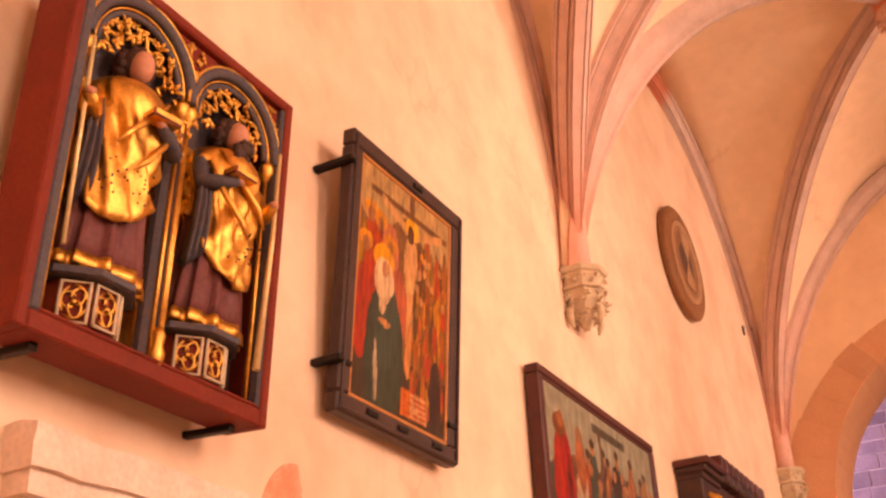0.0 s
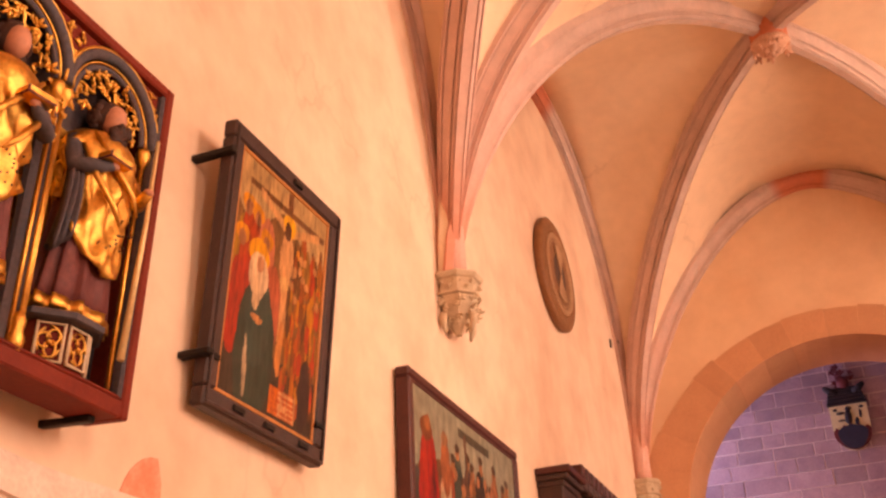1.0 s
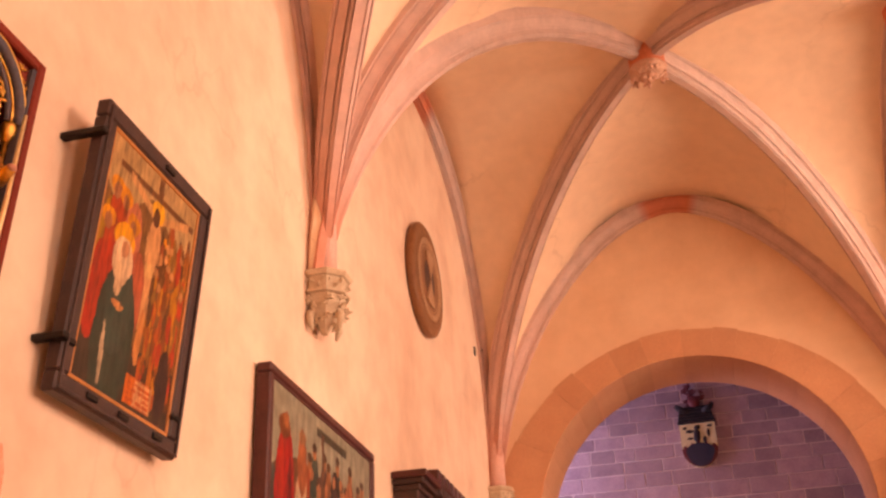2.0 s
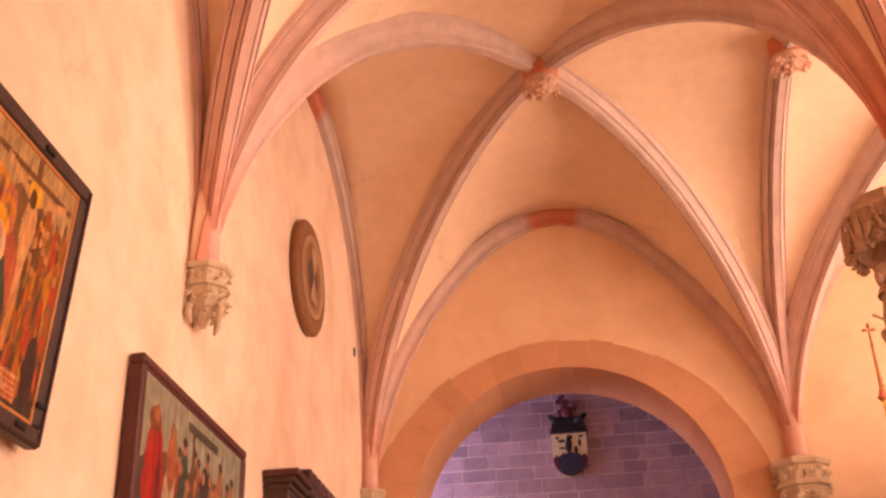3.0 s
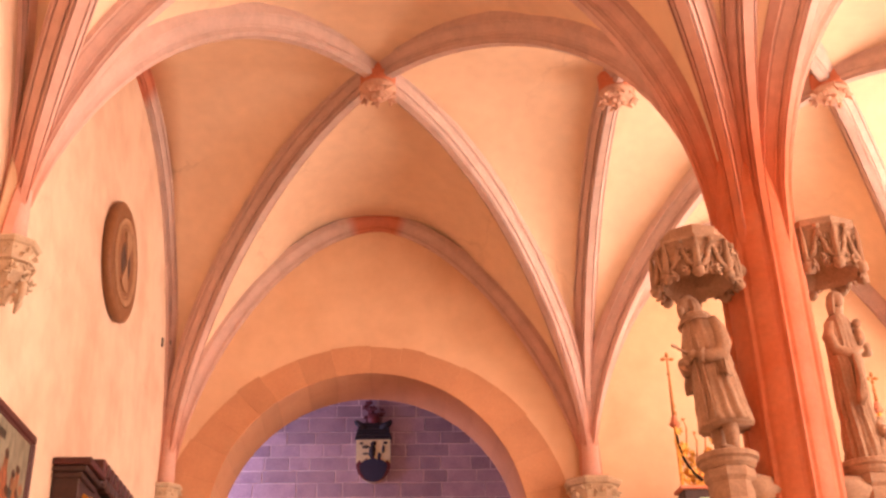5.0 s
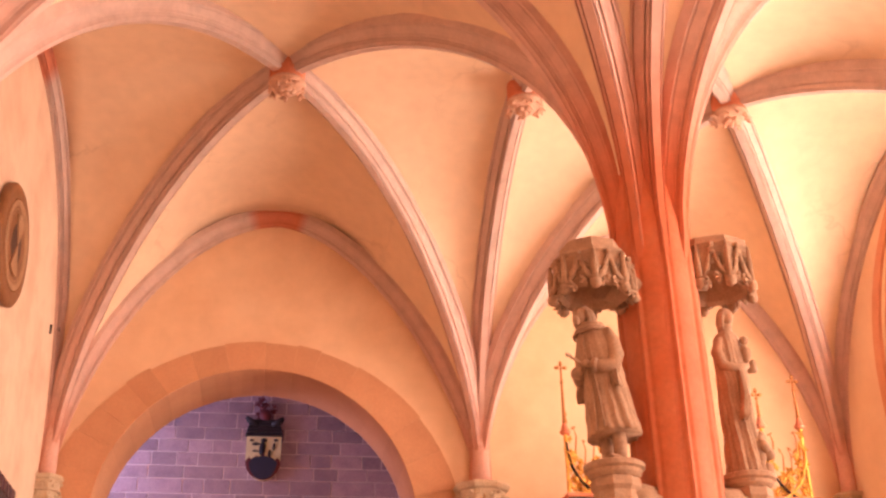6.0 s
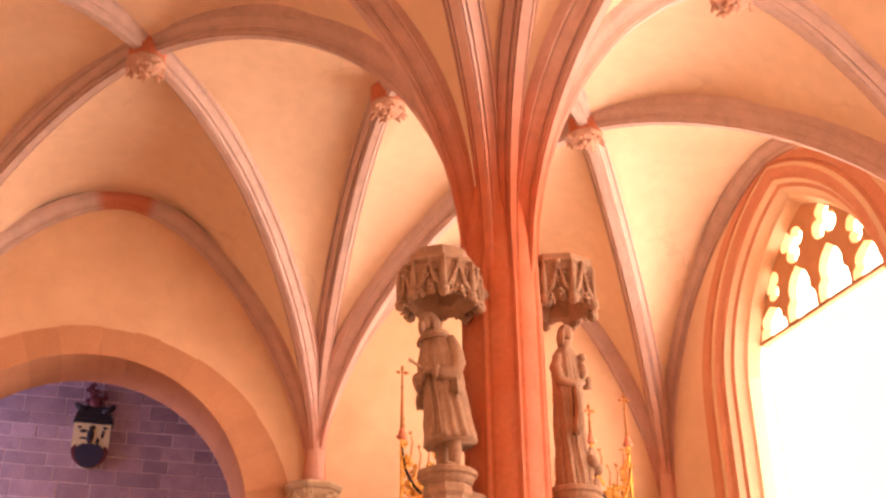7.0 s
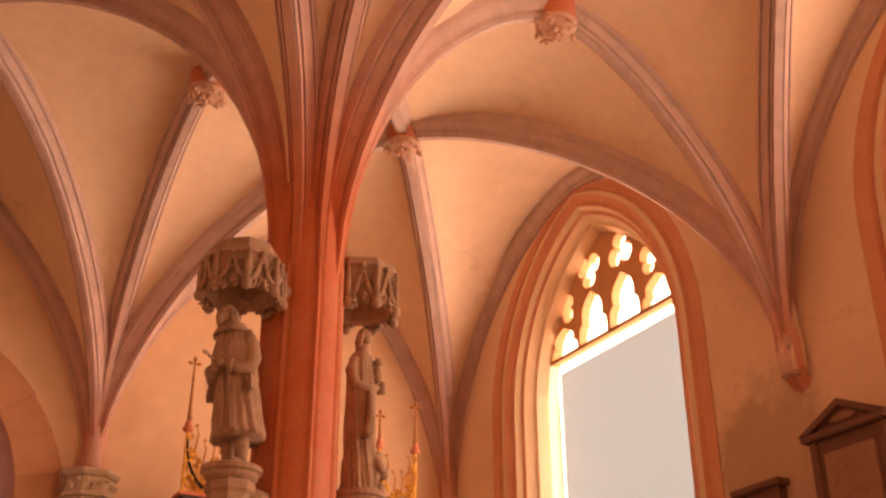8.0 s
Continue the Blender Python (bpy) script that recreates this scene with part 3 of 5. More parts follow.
def voussoir(a0, a1, w):
    bm = bmesh.new()
    n = max(2, int((a1 - a0) / 0.07))
    g = 0.0005
    a0, a1 = a0 + g, a1 - g
    rings = []
    for k in range(n + 1):
        a = a0 + (a1 - a0) * k / n
        c, s = math.cos(a), math.sin(a)
        ro = outer_r(a) + w
        rings.append([Vector((r * c, y, r * s)) for r, y in ((AR, -0.003), (AR + 0.005, -0.008), (ro, -0.008), (ro, 0.3), (AR + 0.25, 1.15), (AR, 1.15))])
    loft(bm, rings, smooth=False)
    return bm


for a0, a1 in zip(cuts, cuts[1:]):
    part("voussoir", voussoir(a0, a1, rs.uniform(-0.015, 0.02)), ARCHST, arch)
for sx in (-1, 1):
    z = -AZ
    while z < -0.05:
        z1 = min(z + rs.uniform(0.4, 0.6), 0.0)
        x0, x1 = (AR, AR + 0.66) if sx > 0 else (-AR - 0.62, -AR)
        part("jamb_stone", boxm(x0, x1, -0.008, 1.15, z + 0.003, z1 - 0.003, 0.006), ARCHST, arch)
        z = z1

# side room behind the arch
YS = 10.5
tagged(link("side_wall", boxm(-2.0, 8.0, YS + 0.06, YS + 0.5, 0, 9.8), MORTAR), "ashlar wall of the room behind the arch", "wall", kind="structure")
ash = bpy.context.scene.objects["side_wall"]
rs = random.Random(11)
z = 4.62
while z < 8.75:
    h = rs.uniform(0.21, 0.29)
    x = -0.6 + rs.uniform(-0.5, 0)
    while x < 6.3:
        w = rs.uniform(0.3, 0.74)
        dz = rs.uniform(-0.004, 0.004)
        part("ashlar_block", boxm(x + 0.009, x + w - 0.009, YS + 0.053 - rs.uniform(0.0, 0.008), YS + 0.07, z + 0.009 + dz, z + h - 0.009 + dz, 0.006), ASHLAR, ash)
        x += w
    z += h
tagged(link("side_wall", boxm(7.0, 7.4, LB + 1.15, YS + 0.06, 0, 9.8), SIDEWALL), "plain plaster side wall", "wall", kind="structure")
# unseen wall, pierced only to let the added side-room lamp through
bm = bmesh.new()
to3 = lambda u, v, d: Vector((-1.5 - d, 9.4 + u, v))
hole = arch_outline(0.7, 7.4, 8.3, 4.5)
pierced(bm, to3, -0.76, 1.16, 0, 9.8, hole, 0.0)
pierced(bm, to3, -0.76, 1.16, 0, 9.8, hole, 0.4)
skin(bm, to3, [(hole, 0.0), (hole, 0.4)], (0,))
tagged(link("side_wall", bm, SIDEWALL), "unseen plain plaster side wall with an opening for the added lamp", "wall", kind="structure")
tagged(link("side_ceiling", boxm(-2.0, 7.4, LB + 1.15, YS + 0.5, 9.8, 10.0), SIDEWALL), "plain plaster ceiling", "ceiling", kind="structure")


# ---------------------------------------------------------------- pillar
def pillar():
    p = thing("pillar", pose(PX, 0, 0), "tall round red-painted pillar with shallow vertical ridges", "pillar", kind="structure")
    bm = bmesh.new()
    n = 128
    rings = []
    for z, k in ((0.6, 1.0), (1.5, 1.0), (2.5, 1.0), (3.5, 1.0), (4.5, 1.0), (5.4, 1.0), (5.9, 0.97), (6.4, 0.84), (7.0, 0.66), (7.8, 0.4)):
        ring = []
        for i in range(n):
            a = i / n * math.tau
            ridge = max(0.0, math.cos(8 * a + 0.4)) ** 8 * 0.032 - max(0.0, math.cos(8 * a + 0.95)) ** 20 * 0.02 - max(0.0, math.cos(8 * a - 0.15)) ** 20 * 0.02
            r = (0.318 + ridge) * k
            ring.append(Vector((r * math.cos(a), r * math.sin(a), z)))
        rings.append(ring)
    loft(bm, rings)
    part("shaft", bm, PILLAR, p)
    bm = bmesh.new()
    lathe(bm, ((0.5, 0.0), (0.5, 0.3), (0.46, 0.36), (0.44, 0.5), (0.36, 0.6), (0.33, 0.66)), 8, smooth=False)
    part("base", bm, SAND, p)
    return p


pillar()


# ---------------------------------------------------------------- carved stone of the vault
def boss(x, y, z, label):
    ob = thing("vault_boss", pose(x, y, z), label, "vault boss", "carved vault bosses")
    bm = lathe(bmesh.new(), ((0.21, -0.02), (0.235, 0.0), (0.22, 0.05), (0.225, 0.40), (0.25, 0.46)), 16)
    part("collar", bm, RIBRED, ob, "red painted collar")
    bm = lathe(bmesh.new(), ((0.03, -0.12), (0.15, -0.11), (0.23, -0.05), (0.235, -0.01), (0.17, 0.0)), 16)
    plate = part("plate", bm, BOSSST, ob)
    rng = random.Random(int(x * 100))
    for k in range(8):
        a = k / 8 * math.tau
        bm = bmesh.new()
        leaf(bm, (0.205 * math.cos(a), 0.205 * math.sin(a), -0.075), 0.10, rng)
        part("leaf", bm, BOSSST, plate)
    for k in range(5):
        a = k / 5 * math.tau
        part("bud", blob(bmesh.new(), (0.07 * math.cos(a), 0.07 * math.sin(a), -0.13), 0.055, (1, 1, 0.8)), BOSSST, plate)
    part("bud", blob(bmesh.new(), (0, 0, -0.15), 0.045), BOSSST, plate)
    return ob


boss(3.0, LB / 2, 9.84, "round carved leaf boss with red collar at the vault crown")
boss(8.82, LB / 2, 9.86, "round carved rosette boss with red collar at the vault crown")
boss(PX - 0.02, LB / 2 + 0.03, 9.82, "small carved star boss on the arcade arch")
boss(8.77, 0.0, 9.30, "carved rosette boss on the transverse arch")


def corbel(x, y, label, size=1.0):
    """A carved octagonal wall bracket under a bundle of ribs."""
    ob = thing("corbel", pose(x, y, S) @ Matrix.Diagonal((size, size, size, 1)), label, "corbel", "carved rib corbels")
    t = math.pi / 8
    bm = lathe(bmesh.new(), ((0.24, 0.02), (0.34, 0.0), (0.355, -0.03), (0.33, -0.07), (0.29, -0.085)), 8, turn=t, smooth=False)
    part("abacus", bm, SAND, ob)
    bm = lathe(bmesh.new(), ((0.29, -0.08), (0.285, -0.25), (0.325, -0.27), (0.325, -0.30), (0.28, -0.31)), 8, turn=t, smooth=False)
    drum = part("drum", bm, SAND, ob)
    rng = random.Random(int(100 * y) + 7)
    for k in range(8):
        a = k / 8 * math.tau
        for j in range(3):
            b = a + (j - 1) * 0.24
            bm = bmesh.new()
            leaf(bm, (0.288 * math.cos(b), 0.288 * math.sin(b), -0.165 + 0.03 * math.cos(j * 3)), 0.055, rng)
            part("frieze_leaf", bm, SAND, drum)
    bm = lathe(bmesh.new(), ((0.27, -0.30), (0.25, -0.42), (0.19, -0.56), (0.10, -0.70), (0.04, -0.78)), 8, turn=t, smooth=False)
    pendant = part("pendant", bm, SAND, ob)
    for k in range(8):
        a = k / 8 * math.tau + t
        for zz, rr, s in ((-0.38, 0.275, 0.09), (-0.48, 0.27, 0.085), (-0.58, 0.24, 0.085), (-0.67, 0.17, 0.07)):
            bm = bmesh.new()
            leaf(bm, (rr * math.cos(a + rng.uniform(-0.15, 0.15)), rr * math.sin(a), zz + rng.uniform(-0.02, 0.02)), s, rng)
            part("leaf", bm, SAND, pendant)
        if k % 2:
            bm = bmesh.new()
            tube(bm, [(0.26 * math.cos(a), 0.26 * math.sin(a), -0.55), (0.27 * math.cos(a), 0.27 * math.sin(a), -0.68), (0.22 * math.cos(a), 0.22 * math.sin(a), -0.80)], [0.05, 0.05, 0.02], 5)
            part("drop", bm, SAND, pendant)
    return ob


# red springers in which the ribs meet above the corbels
for ix, iy in ((0, 0), (0, 1), (1, 0), (2, 0), (2, 1)):
    x, y = anchored(ix, iy)
    k = 1.2 if ix == 1 else 1.0
    bm = lathe(bmesh.new(), ((0.112 * k, S - 0.03), (0.108 * k, S + 0.15), (0.10 * k, S + 0.5), (0.07 * k, S + 1.0), (0.02, S + 1.3)), 16, at=(x, y, 0), turn=math.pi / 8)
    tagged(link("springer", bm, RIBPINK), "salmon red springer stone under the vault ribs", "springer", kind="structure")
corbel(0.11, 0.19, "pale carved sandstone corbel with leaf pendants on plaster wall", 0.66)
corbel(0.09, LB - 0.09, "carved sandstone corbel in the corner of the aisle", 0.7)
corbel(W, LB - 0.08, "carved octagonal sandstone corbel between the two aisles", 1.2)
corbel(XR - 0.09, LB - 0.09, "carved sandstone corbel in the far corner", 0.7)


# ---------------------------------------------------------------- robed stone figures
def drape(bm, top, length, width, seed, mi=0):
    """A hanging end of cloth: a pleated sheet with thickness that narrows to a slanting hem."""
    n, rings = 14, []
    for j in range(9):
        f = j / 8
        front, back = [], []
        for k in range(n + 1):
            u = k / n - 0.5
            w = width * (0.55 + 0.6 * f)
            y = 0.018 * math.sin(u * 16 + seed + 1.5 * f) * (0.3 + f) - 0.02 * math.sin(f * 3)
            z = -length * f * (1 + 0.25 * u * (1 if seed > 0 else -1) + 0.05 * math.sin(u * 16 + seed))
            front.append(top + Vector((u * w, y - 0.012, z)))
            back.append(top + Vector((u * w, y + 0.012, z)))
        rings.append(front + back[::-1])
    loft(bm, rings, mi=mi)


def figure(bm, H, keys, folds, seed, slant=0.0):
    """A draped body through (height, shift x, shift y, half width, half depth, fold depth), all in parts of H; facing -y."""
    n, rings = 80, []
    hs = [k[0] for k in keys]
    for j in range(41):
        f = hs[0] + (hs[-1] - hs[0]) * j / 40
        cx, cy, rx, ry, deep = [np.interp(f, hs, [k[q] for k in keys]) for q in (1, 2, 3, 4, 5)]
        ring = []
        for k in range(n):
            a = k / n * math.tau
            w = folds * a + seed + slant * f
            fold = 1 + deep * (0.6 * math.sin(w) - abs(math.sin(0.5 * w + 1)) + 0.35 * math.sin(2.3 * w + 4 * f + seed) + 0.4)
            ring.append(Vector(((cx + rx * fold * math.cos(a)) * H, (cy + ry * fold * math.sin(a)) * H, f * H)))
        rings.append(ring)
    loft(bm, rings)
    return bm


def weathered(bm, seed, amp=1.0):
    for v in bm.verts:
        v.co += amp * (0.010 * noise.noise_vector(v.co * 8 + Vector((seed, 0, 0))) + 0.006 * noise.noise_vector(v.co * 27))
    return bm


def coat_figure(H):
    """A man in a long wide coat, bent forward, both forearms before the belly, holding a short tool; plain head with long hair."""
    bm = bmesh.new()
    figure(bm, H, ((0.165, 0.0, 0.030, 0.158, 0.150, 0.13), (0.18, 0.0, 0.030, 0.160, 0.152, 0.13), (0.30, 0.0, 0.022, 0.148, 0.138, 0.12), (0.42, 0.0, 0.012, 0.134, 0.124, 0.08), (0.50, 0.0, 0.004, 0.128, 0.118, 0.05),
                   (0.60, 0.0, -0.006, 0.128, 0.116, 0.05), (0.70, 0.0, -0.018, 0.126, 0.110, 0.04), (0.775, 0.0, -0.030, 0.112, 0.092, 0.03), (0.82, 0.0, -0.045, 0.080, 0.070, 0.0), (0.86, 0.0, -0.065, 0.048, 0.050, 0.0)), 7, 3, slant=0.8)
    for s in (-1, 1):
        tube(bm, [(s * 0.065, 0.0, 0.0), (s * 0.067, 0.012, 0.10 * H), (s * 0.065, 0.012, 0.22 * H)], [0.040, 0.048, 0.056], 10)
        blob(bm, (s * 0.07, -0.045, 0.02), 0.05, (0.75, 1.6, 0.5), seg=10)
        # wide hanging sleeves with turned-back cuffs
        tube(bm, [Vector(p) * H for p in ((s * 0.100, -0.025, 0.78), (s * 0.128, -0.012, 0.70), (s * 0.138, -0.010, 0.61), (s * 0.132, -0.035, 0.545), (s * 0.092, -0.100, 0.545), (s * 0.05, -0.138, 0.555 + 0.015 * s))], [0.045, 0.056, 0.060, 0.062, 0.052, 0.034], 12)
        tube(bm, [Vector((s * 0.078, -0.115, 0.548)) * H, Vector((s * 0.060, -0.132, 0.552)) * H], [0.060, 0.056], 12)
        drape(bm, Vector((s * 0.128, -0.030, 0.555)) * H, 0.13 * H, 0.09, s)
        blob(bm, Vector((s * 0.026, -0.152, 0.556 + 0.012 * s)) * H, 0.040, (1.1, 0.9, 0.8), seg=10)
    # broad collar, front edge of the coat, pocket seam
    for zz, rr, t in ((0.832, 1.0, 0.022), (0.808, 1.28, 0.016), (0.785, 1.46, 0.010)):
        tube(bm, [Vector((0.075 * rr * math.cos(k / 20 * math.tau), -0.048 + 0.066 * rr * math.sin(k / 20 * math.tau), zz)) * H for k in range(21)], t, 6)
    tube(bm, [Vector(p) * H for p in ((0.0, -0.11, 0.82), (0.01, -0.130, 0.70), (0.01, -0.122, 0.5), (0.015, -0.118, 0.35), (0.02, -0.128, 0.18))], 0.011, 6)
    tube(bm, [Vector(p) * H for p in ((0.035, -0.108, 0.80), (0.05, -0.120, 0.66), (0.05, -0.115, 0.5), (0.06, -0.108, 0.35), (0.07, -0.115, 0.18))], 0.008, 6)
    # the tool: a short handle ending in a flat leaf-shaped blade
    tube(bm, [Vector(p) * H for p in ((0.0, -0.15, 0.575), (-0.005, -0.19, 0.60), (-0.01, -0.22, 0.615))], [0.010, 0.009, 0.008], 6)
    blob(bm, Vector((-0.012, -0.238, 0.622)) * H, 0.030, (0.4, 1.3, 0.5), seg=10)
    weathered(bm, 3)
    c = Vector((0.0, -0.110, 0.895)) * H
    blob(bm, c, 0.068, (0.85, 0.95, 1.15), seg=14)
    blob(bm, c + Vector((0, 0.025, 0.018)), 0.078, (1.0, 0.95, 1.0), seg=14)
    blob(bm, c + Vector((0, -0.055, -0.05)), 0.035, (0.9, 0.8, 1.3), seg=10)
    for k in range(11):
        a = math.pi * (-0.15 + 1.3 * k / 10)
        x, y = 0.07 * math.cos(a), 0.02 + 0.05 * math.sin(a)
        tube(bm, [c + Vector((x, y, 0.03)), c + Vector((1.15 * x, y + 0.02, -0.04)), c + Vector((1.0 * x, y + 0.03, -0.10))], [0.02, 0.024, 0.012], 6)
    return bm


def robe_figure(H):
    """A slender swaying figure in a long mantle, holding a small bundle on one arm."""
    bm = bmesh.new()
    figure(bm, H, ((0.0, 0.02, 0.0, 0.135, 0.11, 0.20), (0.02, 0.02, 0.0, 0.135, 0.11, 0.20), (0.2, 0.01, 0.0, 0.115, 0.095, 0.18), (0.4, -0.015, -0.005, 0.105, 0.09, 0.15), (0.55, -0.03, -0.015, 0.105, 0.092, 0.12),
                   (0.68, -0.02, -0.01, 0.11, 0.085, 0.09), (0.77, -0.01, 0.0, 0.105, 0.075, 0.05), (0.815, -0.005, 0.0, 0.075, 0.055, 0.02), (0.845, 0.0, 0.0, 0.04, 0.04, 0.0), (0.88, 0.0, -0.005, 0.034, 0.036, 0.0)), 9, 8, slant=5.0)
    for s, pts in ((-1, ((-0.10, 0.0, 0.77), (-0.125, 0.01, 0.69), (-0.13, -0.02, 0.60), (-0.08, -0.085, 0.57), (-0.02, -0.115, 0.60))), (1, ((0.095, 0.0, 0.77), (0.112, 0.0, 0.70), (0.112, -0.03, 0.63), (0.08, -0.10, 0.61), (0.03, -0.135, 0.625)))):
        tube(bm, [Vector(p) * H for p in pts], [0.04, 0.052, 0.052, 0.044, 0.028], 12)
        if s < 0:
            drape(bm, Vector(pts[3]) * H + Vector((0.0, -0.01, 0.02)), 0.28 * H, 0.12, -1.0)
    # bundle, and a heap of cloth by the feet
    blob(bm, Vector((0.005, -0.105, 0.68)) * H, 0.058, (0.8, 0.8, 1.4), seg=12)
    blob(bm, Vector((0.012, -0.108, 0.76)) * H, 0.040, seg=12)
    for k in range(7):
        blob(bm, Vector((0.06 + 0.035 * math.cos(2.1 * k), -0.10 + 0.02 * math.sin(1.3 * k), 0.03 + 0.03 * k)) * H, 0.055, (1, 0.8, 1.1), seg=10)
    weathered(bm, 8, 1.2)
    c = Vector((0.0, -0.02, 0.925)) * H
    blob(bm, c, 0.062, (0.85, 0.95, 1.18), seg=14)
    blob(bm, c + Vector((0, 0.02, 0.012)), 0.07, (1.0, 0.95, 1.05), seg=14)
    for k in range(9):
        a = math.pi * (-0.1 + 1.2 * k / 8)
        x, y = 0.06 * math.cos(a), 0.02 + 0.045 * math.sin(a)
        tube(bm, [c + Vector((x, y, 0.03)), c + Vector((1.2 * x, y + 0.01, -0.05)), c + Vector((1.25 * x, y + 0.01, -0.13))], [0.018, 0.022, 0.01], 6)
    return bm


def canopy(m, label, r, capped=True):
    """A gothic canopy: octagonal cap over gables, pinnacles and hanging cusps."""
    ob = thing("statue_canopy", m, label, "canopy", "canopies over the pillar statues")
    t = math.pi / 8
    bm = lathe(bmesh.new(), ((r * 0.60, 0.26), (r * 0.74, 0.27), (r * 0.76, 0.40), (r * 0.72, 0.41)) if capped else ((r * 0.7, 0.26), (r * 1.0, 0.265), (r * 1.0, 0.30), (r * 0.9, 0.31)), 8, turn=t, smooth=False)
    part("cap", bm, STATUE, ob)
    bm = lathe(bmesh.new(), ((0.02, 0.16), (r * 0.4, 0.12), (r * 0.74, -0.04), (r * 0.86, -0.07), (r * 0.95, 0.0), (r * 0.95, 0.22), (r * 1.02, 0.245), (r * 0.98, 0.28), (r * 0.7, 0.285)), 8, turn=t, smooth=False)
    drum = part("drum", bm, STATUE, ob)
    rng = random.Random(4)
    for k in range(8):
        a0, a1 = k / 8 * math.tau + t, (k + 1) / 8 * math.tau + t
        p0, p1 = [Vector((r * math.cos(a), r * math.sin(a), 0)) for a in (a0, a1)]
        mid = (p0 + p1) / 2 * 1.03
        bm = bmesh.new()
        foot, tip = Vector((0, 0, -0.04)), Vector((0, 0, 0.21))
        tube(bm, [p0 + foot, p0.lerp(mid, 0.55) + Vector((0, 0, 0.02)), mid + tip], [0.022, 0.022, 0.014], 5)
        tube(bm, [p1 + foot, p1.lerp(mid, 0.55) + Vector((0, 0, 0.02)), mid + tip], [0.022, 0.022, 0.014], 5)
        blob(bm, mid + tip + Vector((0, 0, 0.02)), 0.03)
        for j in range(4):
            blob(bm, p0.lerp(mid, 0.2 + 0.25 * j) + Vector((0, 0, -0.05 + 0.07 * j)), 0.024)
            blob(bm, p1.lerp(mid, 0.2 + 0.25 * j) + Vector((0, 0, -0.05 + 0.07 * j)), 0.024)
        part("gable", bm, STATUE, ob)
        for j in range(7):
            bm = bmesh.new()
            leaf(bm, p0.lerp(p1, rng.uniform(0.1, 0.9)) * 0.97 + Vector((0, 0, rng.uniform(0.0, 0.22))), 0.045, rng)
            part("carved_leaf", bm, STATUE, drum)
        bm = bmesh.new()
        tube(bm, [p0 + Vector((0, 0, -0.07)), p0 * 1.02 + Vector((0, 0, 0.1)), p0 * 1.02 + Vector((0, 0, 0.24))], [0.035, 0.03, 0.012], 4)
        blob(bm, p0 + Vector((0, 0, -0.08)), 0.05, (1, 1, 1.1))
        part("pinnacle", bm, STATUE, ob)
        for j in range(3):
            bm = bmesh.new()
            leaf(bm, p0.lerp(p1, 0.3 + 0.2 * j) * 0.98 + Vector((0, 0, -0.05 + rng.uniform(-0.03, 0.03))), 0.07, rng)
            part("cusp", bm, STATUE, drum)
    # neck into the shaft
    d = Vector((PX, 0, 0)) - m.translation
    d.z = 0
    d = m.to_3x3().inverted() @ d
    bm = tube(bmesh.new(), [d * 0.15 + Vector((0, 0, 0.1)), d * 0.9 + Vector((0, 0, 0.1))], 0.15, 8)
    part("tail", bm, STATUE, ob)
    return ob


def console(m, label, r):
    ob = thing("statue_console", m, label, "console", "consoles under the pillar statues")
    t = math.pi / 8
    bm = lathe(bmesh.new(), ((r * 0.94, 0.0), (r * 1.03, -0.012), (r * 1.03, -0.045), (r * 0.93, -0.06), (r * 0.90, -0.085), (r * 0.80, -0.11)), 24, turn=t, smooth=False)
    part("slab", bm, STATUE, ob)
    bm = lathe(bmesh.new(), ((r * 0.78, -0.105), (r * 0.84, -0.13), (r * 0.84, -0.18), (r * 0.74, -0.21), (r * 0.72, -0.33), (r * 0.82, -0.36), (r * 0.80, -0.40), (r * 0.5, -0.52), (r * 0.2, -0.62)), 8, turn=t, smooth=False)
    d = Vector((PX, 0, 0)) - m.translation
    d.z = 0
    tube(bm, [d * 0.1 + Vector((0, 0, -0.22)), d * 0.7 + Vector((0, 0, -0.25))], 0.13, 8)
    part("bracket", bm, STATUE, ob)
    return ob


console(pose(5.49, -0.24, 3.88), "round sandstone console carrying a statue on the pillar", 0.215)
st = link("statue", coat_figure(1.30), STATUE, smooth=True)
st.matrix_world = pose(5.50, -0.24, 3.88, 0, -4, -62)
tagged(st, "weathered brown sandstone standing figure in knee-length coat", "statue", "statues on the pillar")
canopy(pose(5.45, -0.24, 5.26, 0, 0, 10) @ Matrix.Diagonal((1, 1, 0.9, 1)), "carved sandstone gothic canopy over a pillar statue", 0.315)

console(pose(6.66, 0.12, 3.92), "round sandstone console beside the red pillar", 0.21)
st = link("statue", robe_figure(1.43), STATUE, smooth=True)
st.matrix_world = pose(6.655, 0.12, 3.92, 0, 0, 38) @ Matrix.Diagonal((0.9, 0.95, 1.0, 1))
tagged(st, "slender brown sandstone standing draped figure in long robe", "statue", "statues on the pillar")
canopy(pose(6.625, 0.12, 5.53, 0, 0, 22) @ Matrix.Diagonal((1, 1, 1.1, 1)), "carved sandstone canopy with crisp pinnacles on the pillar", 0.31, capped=False)


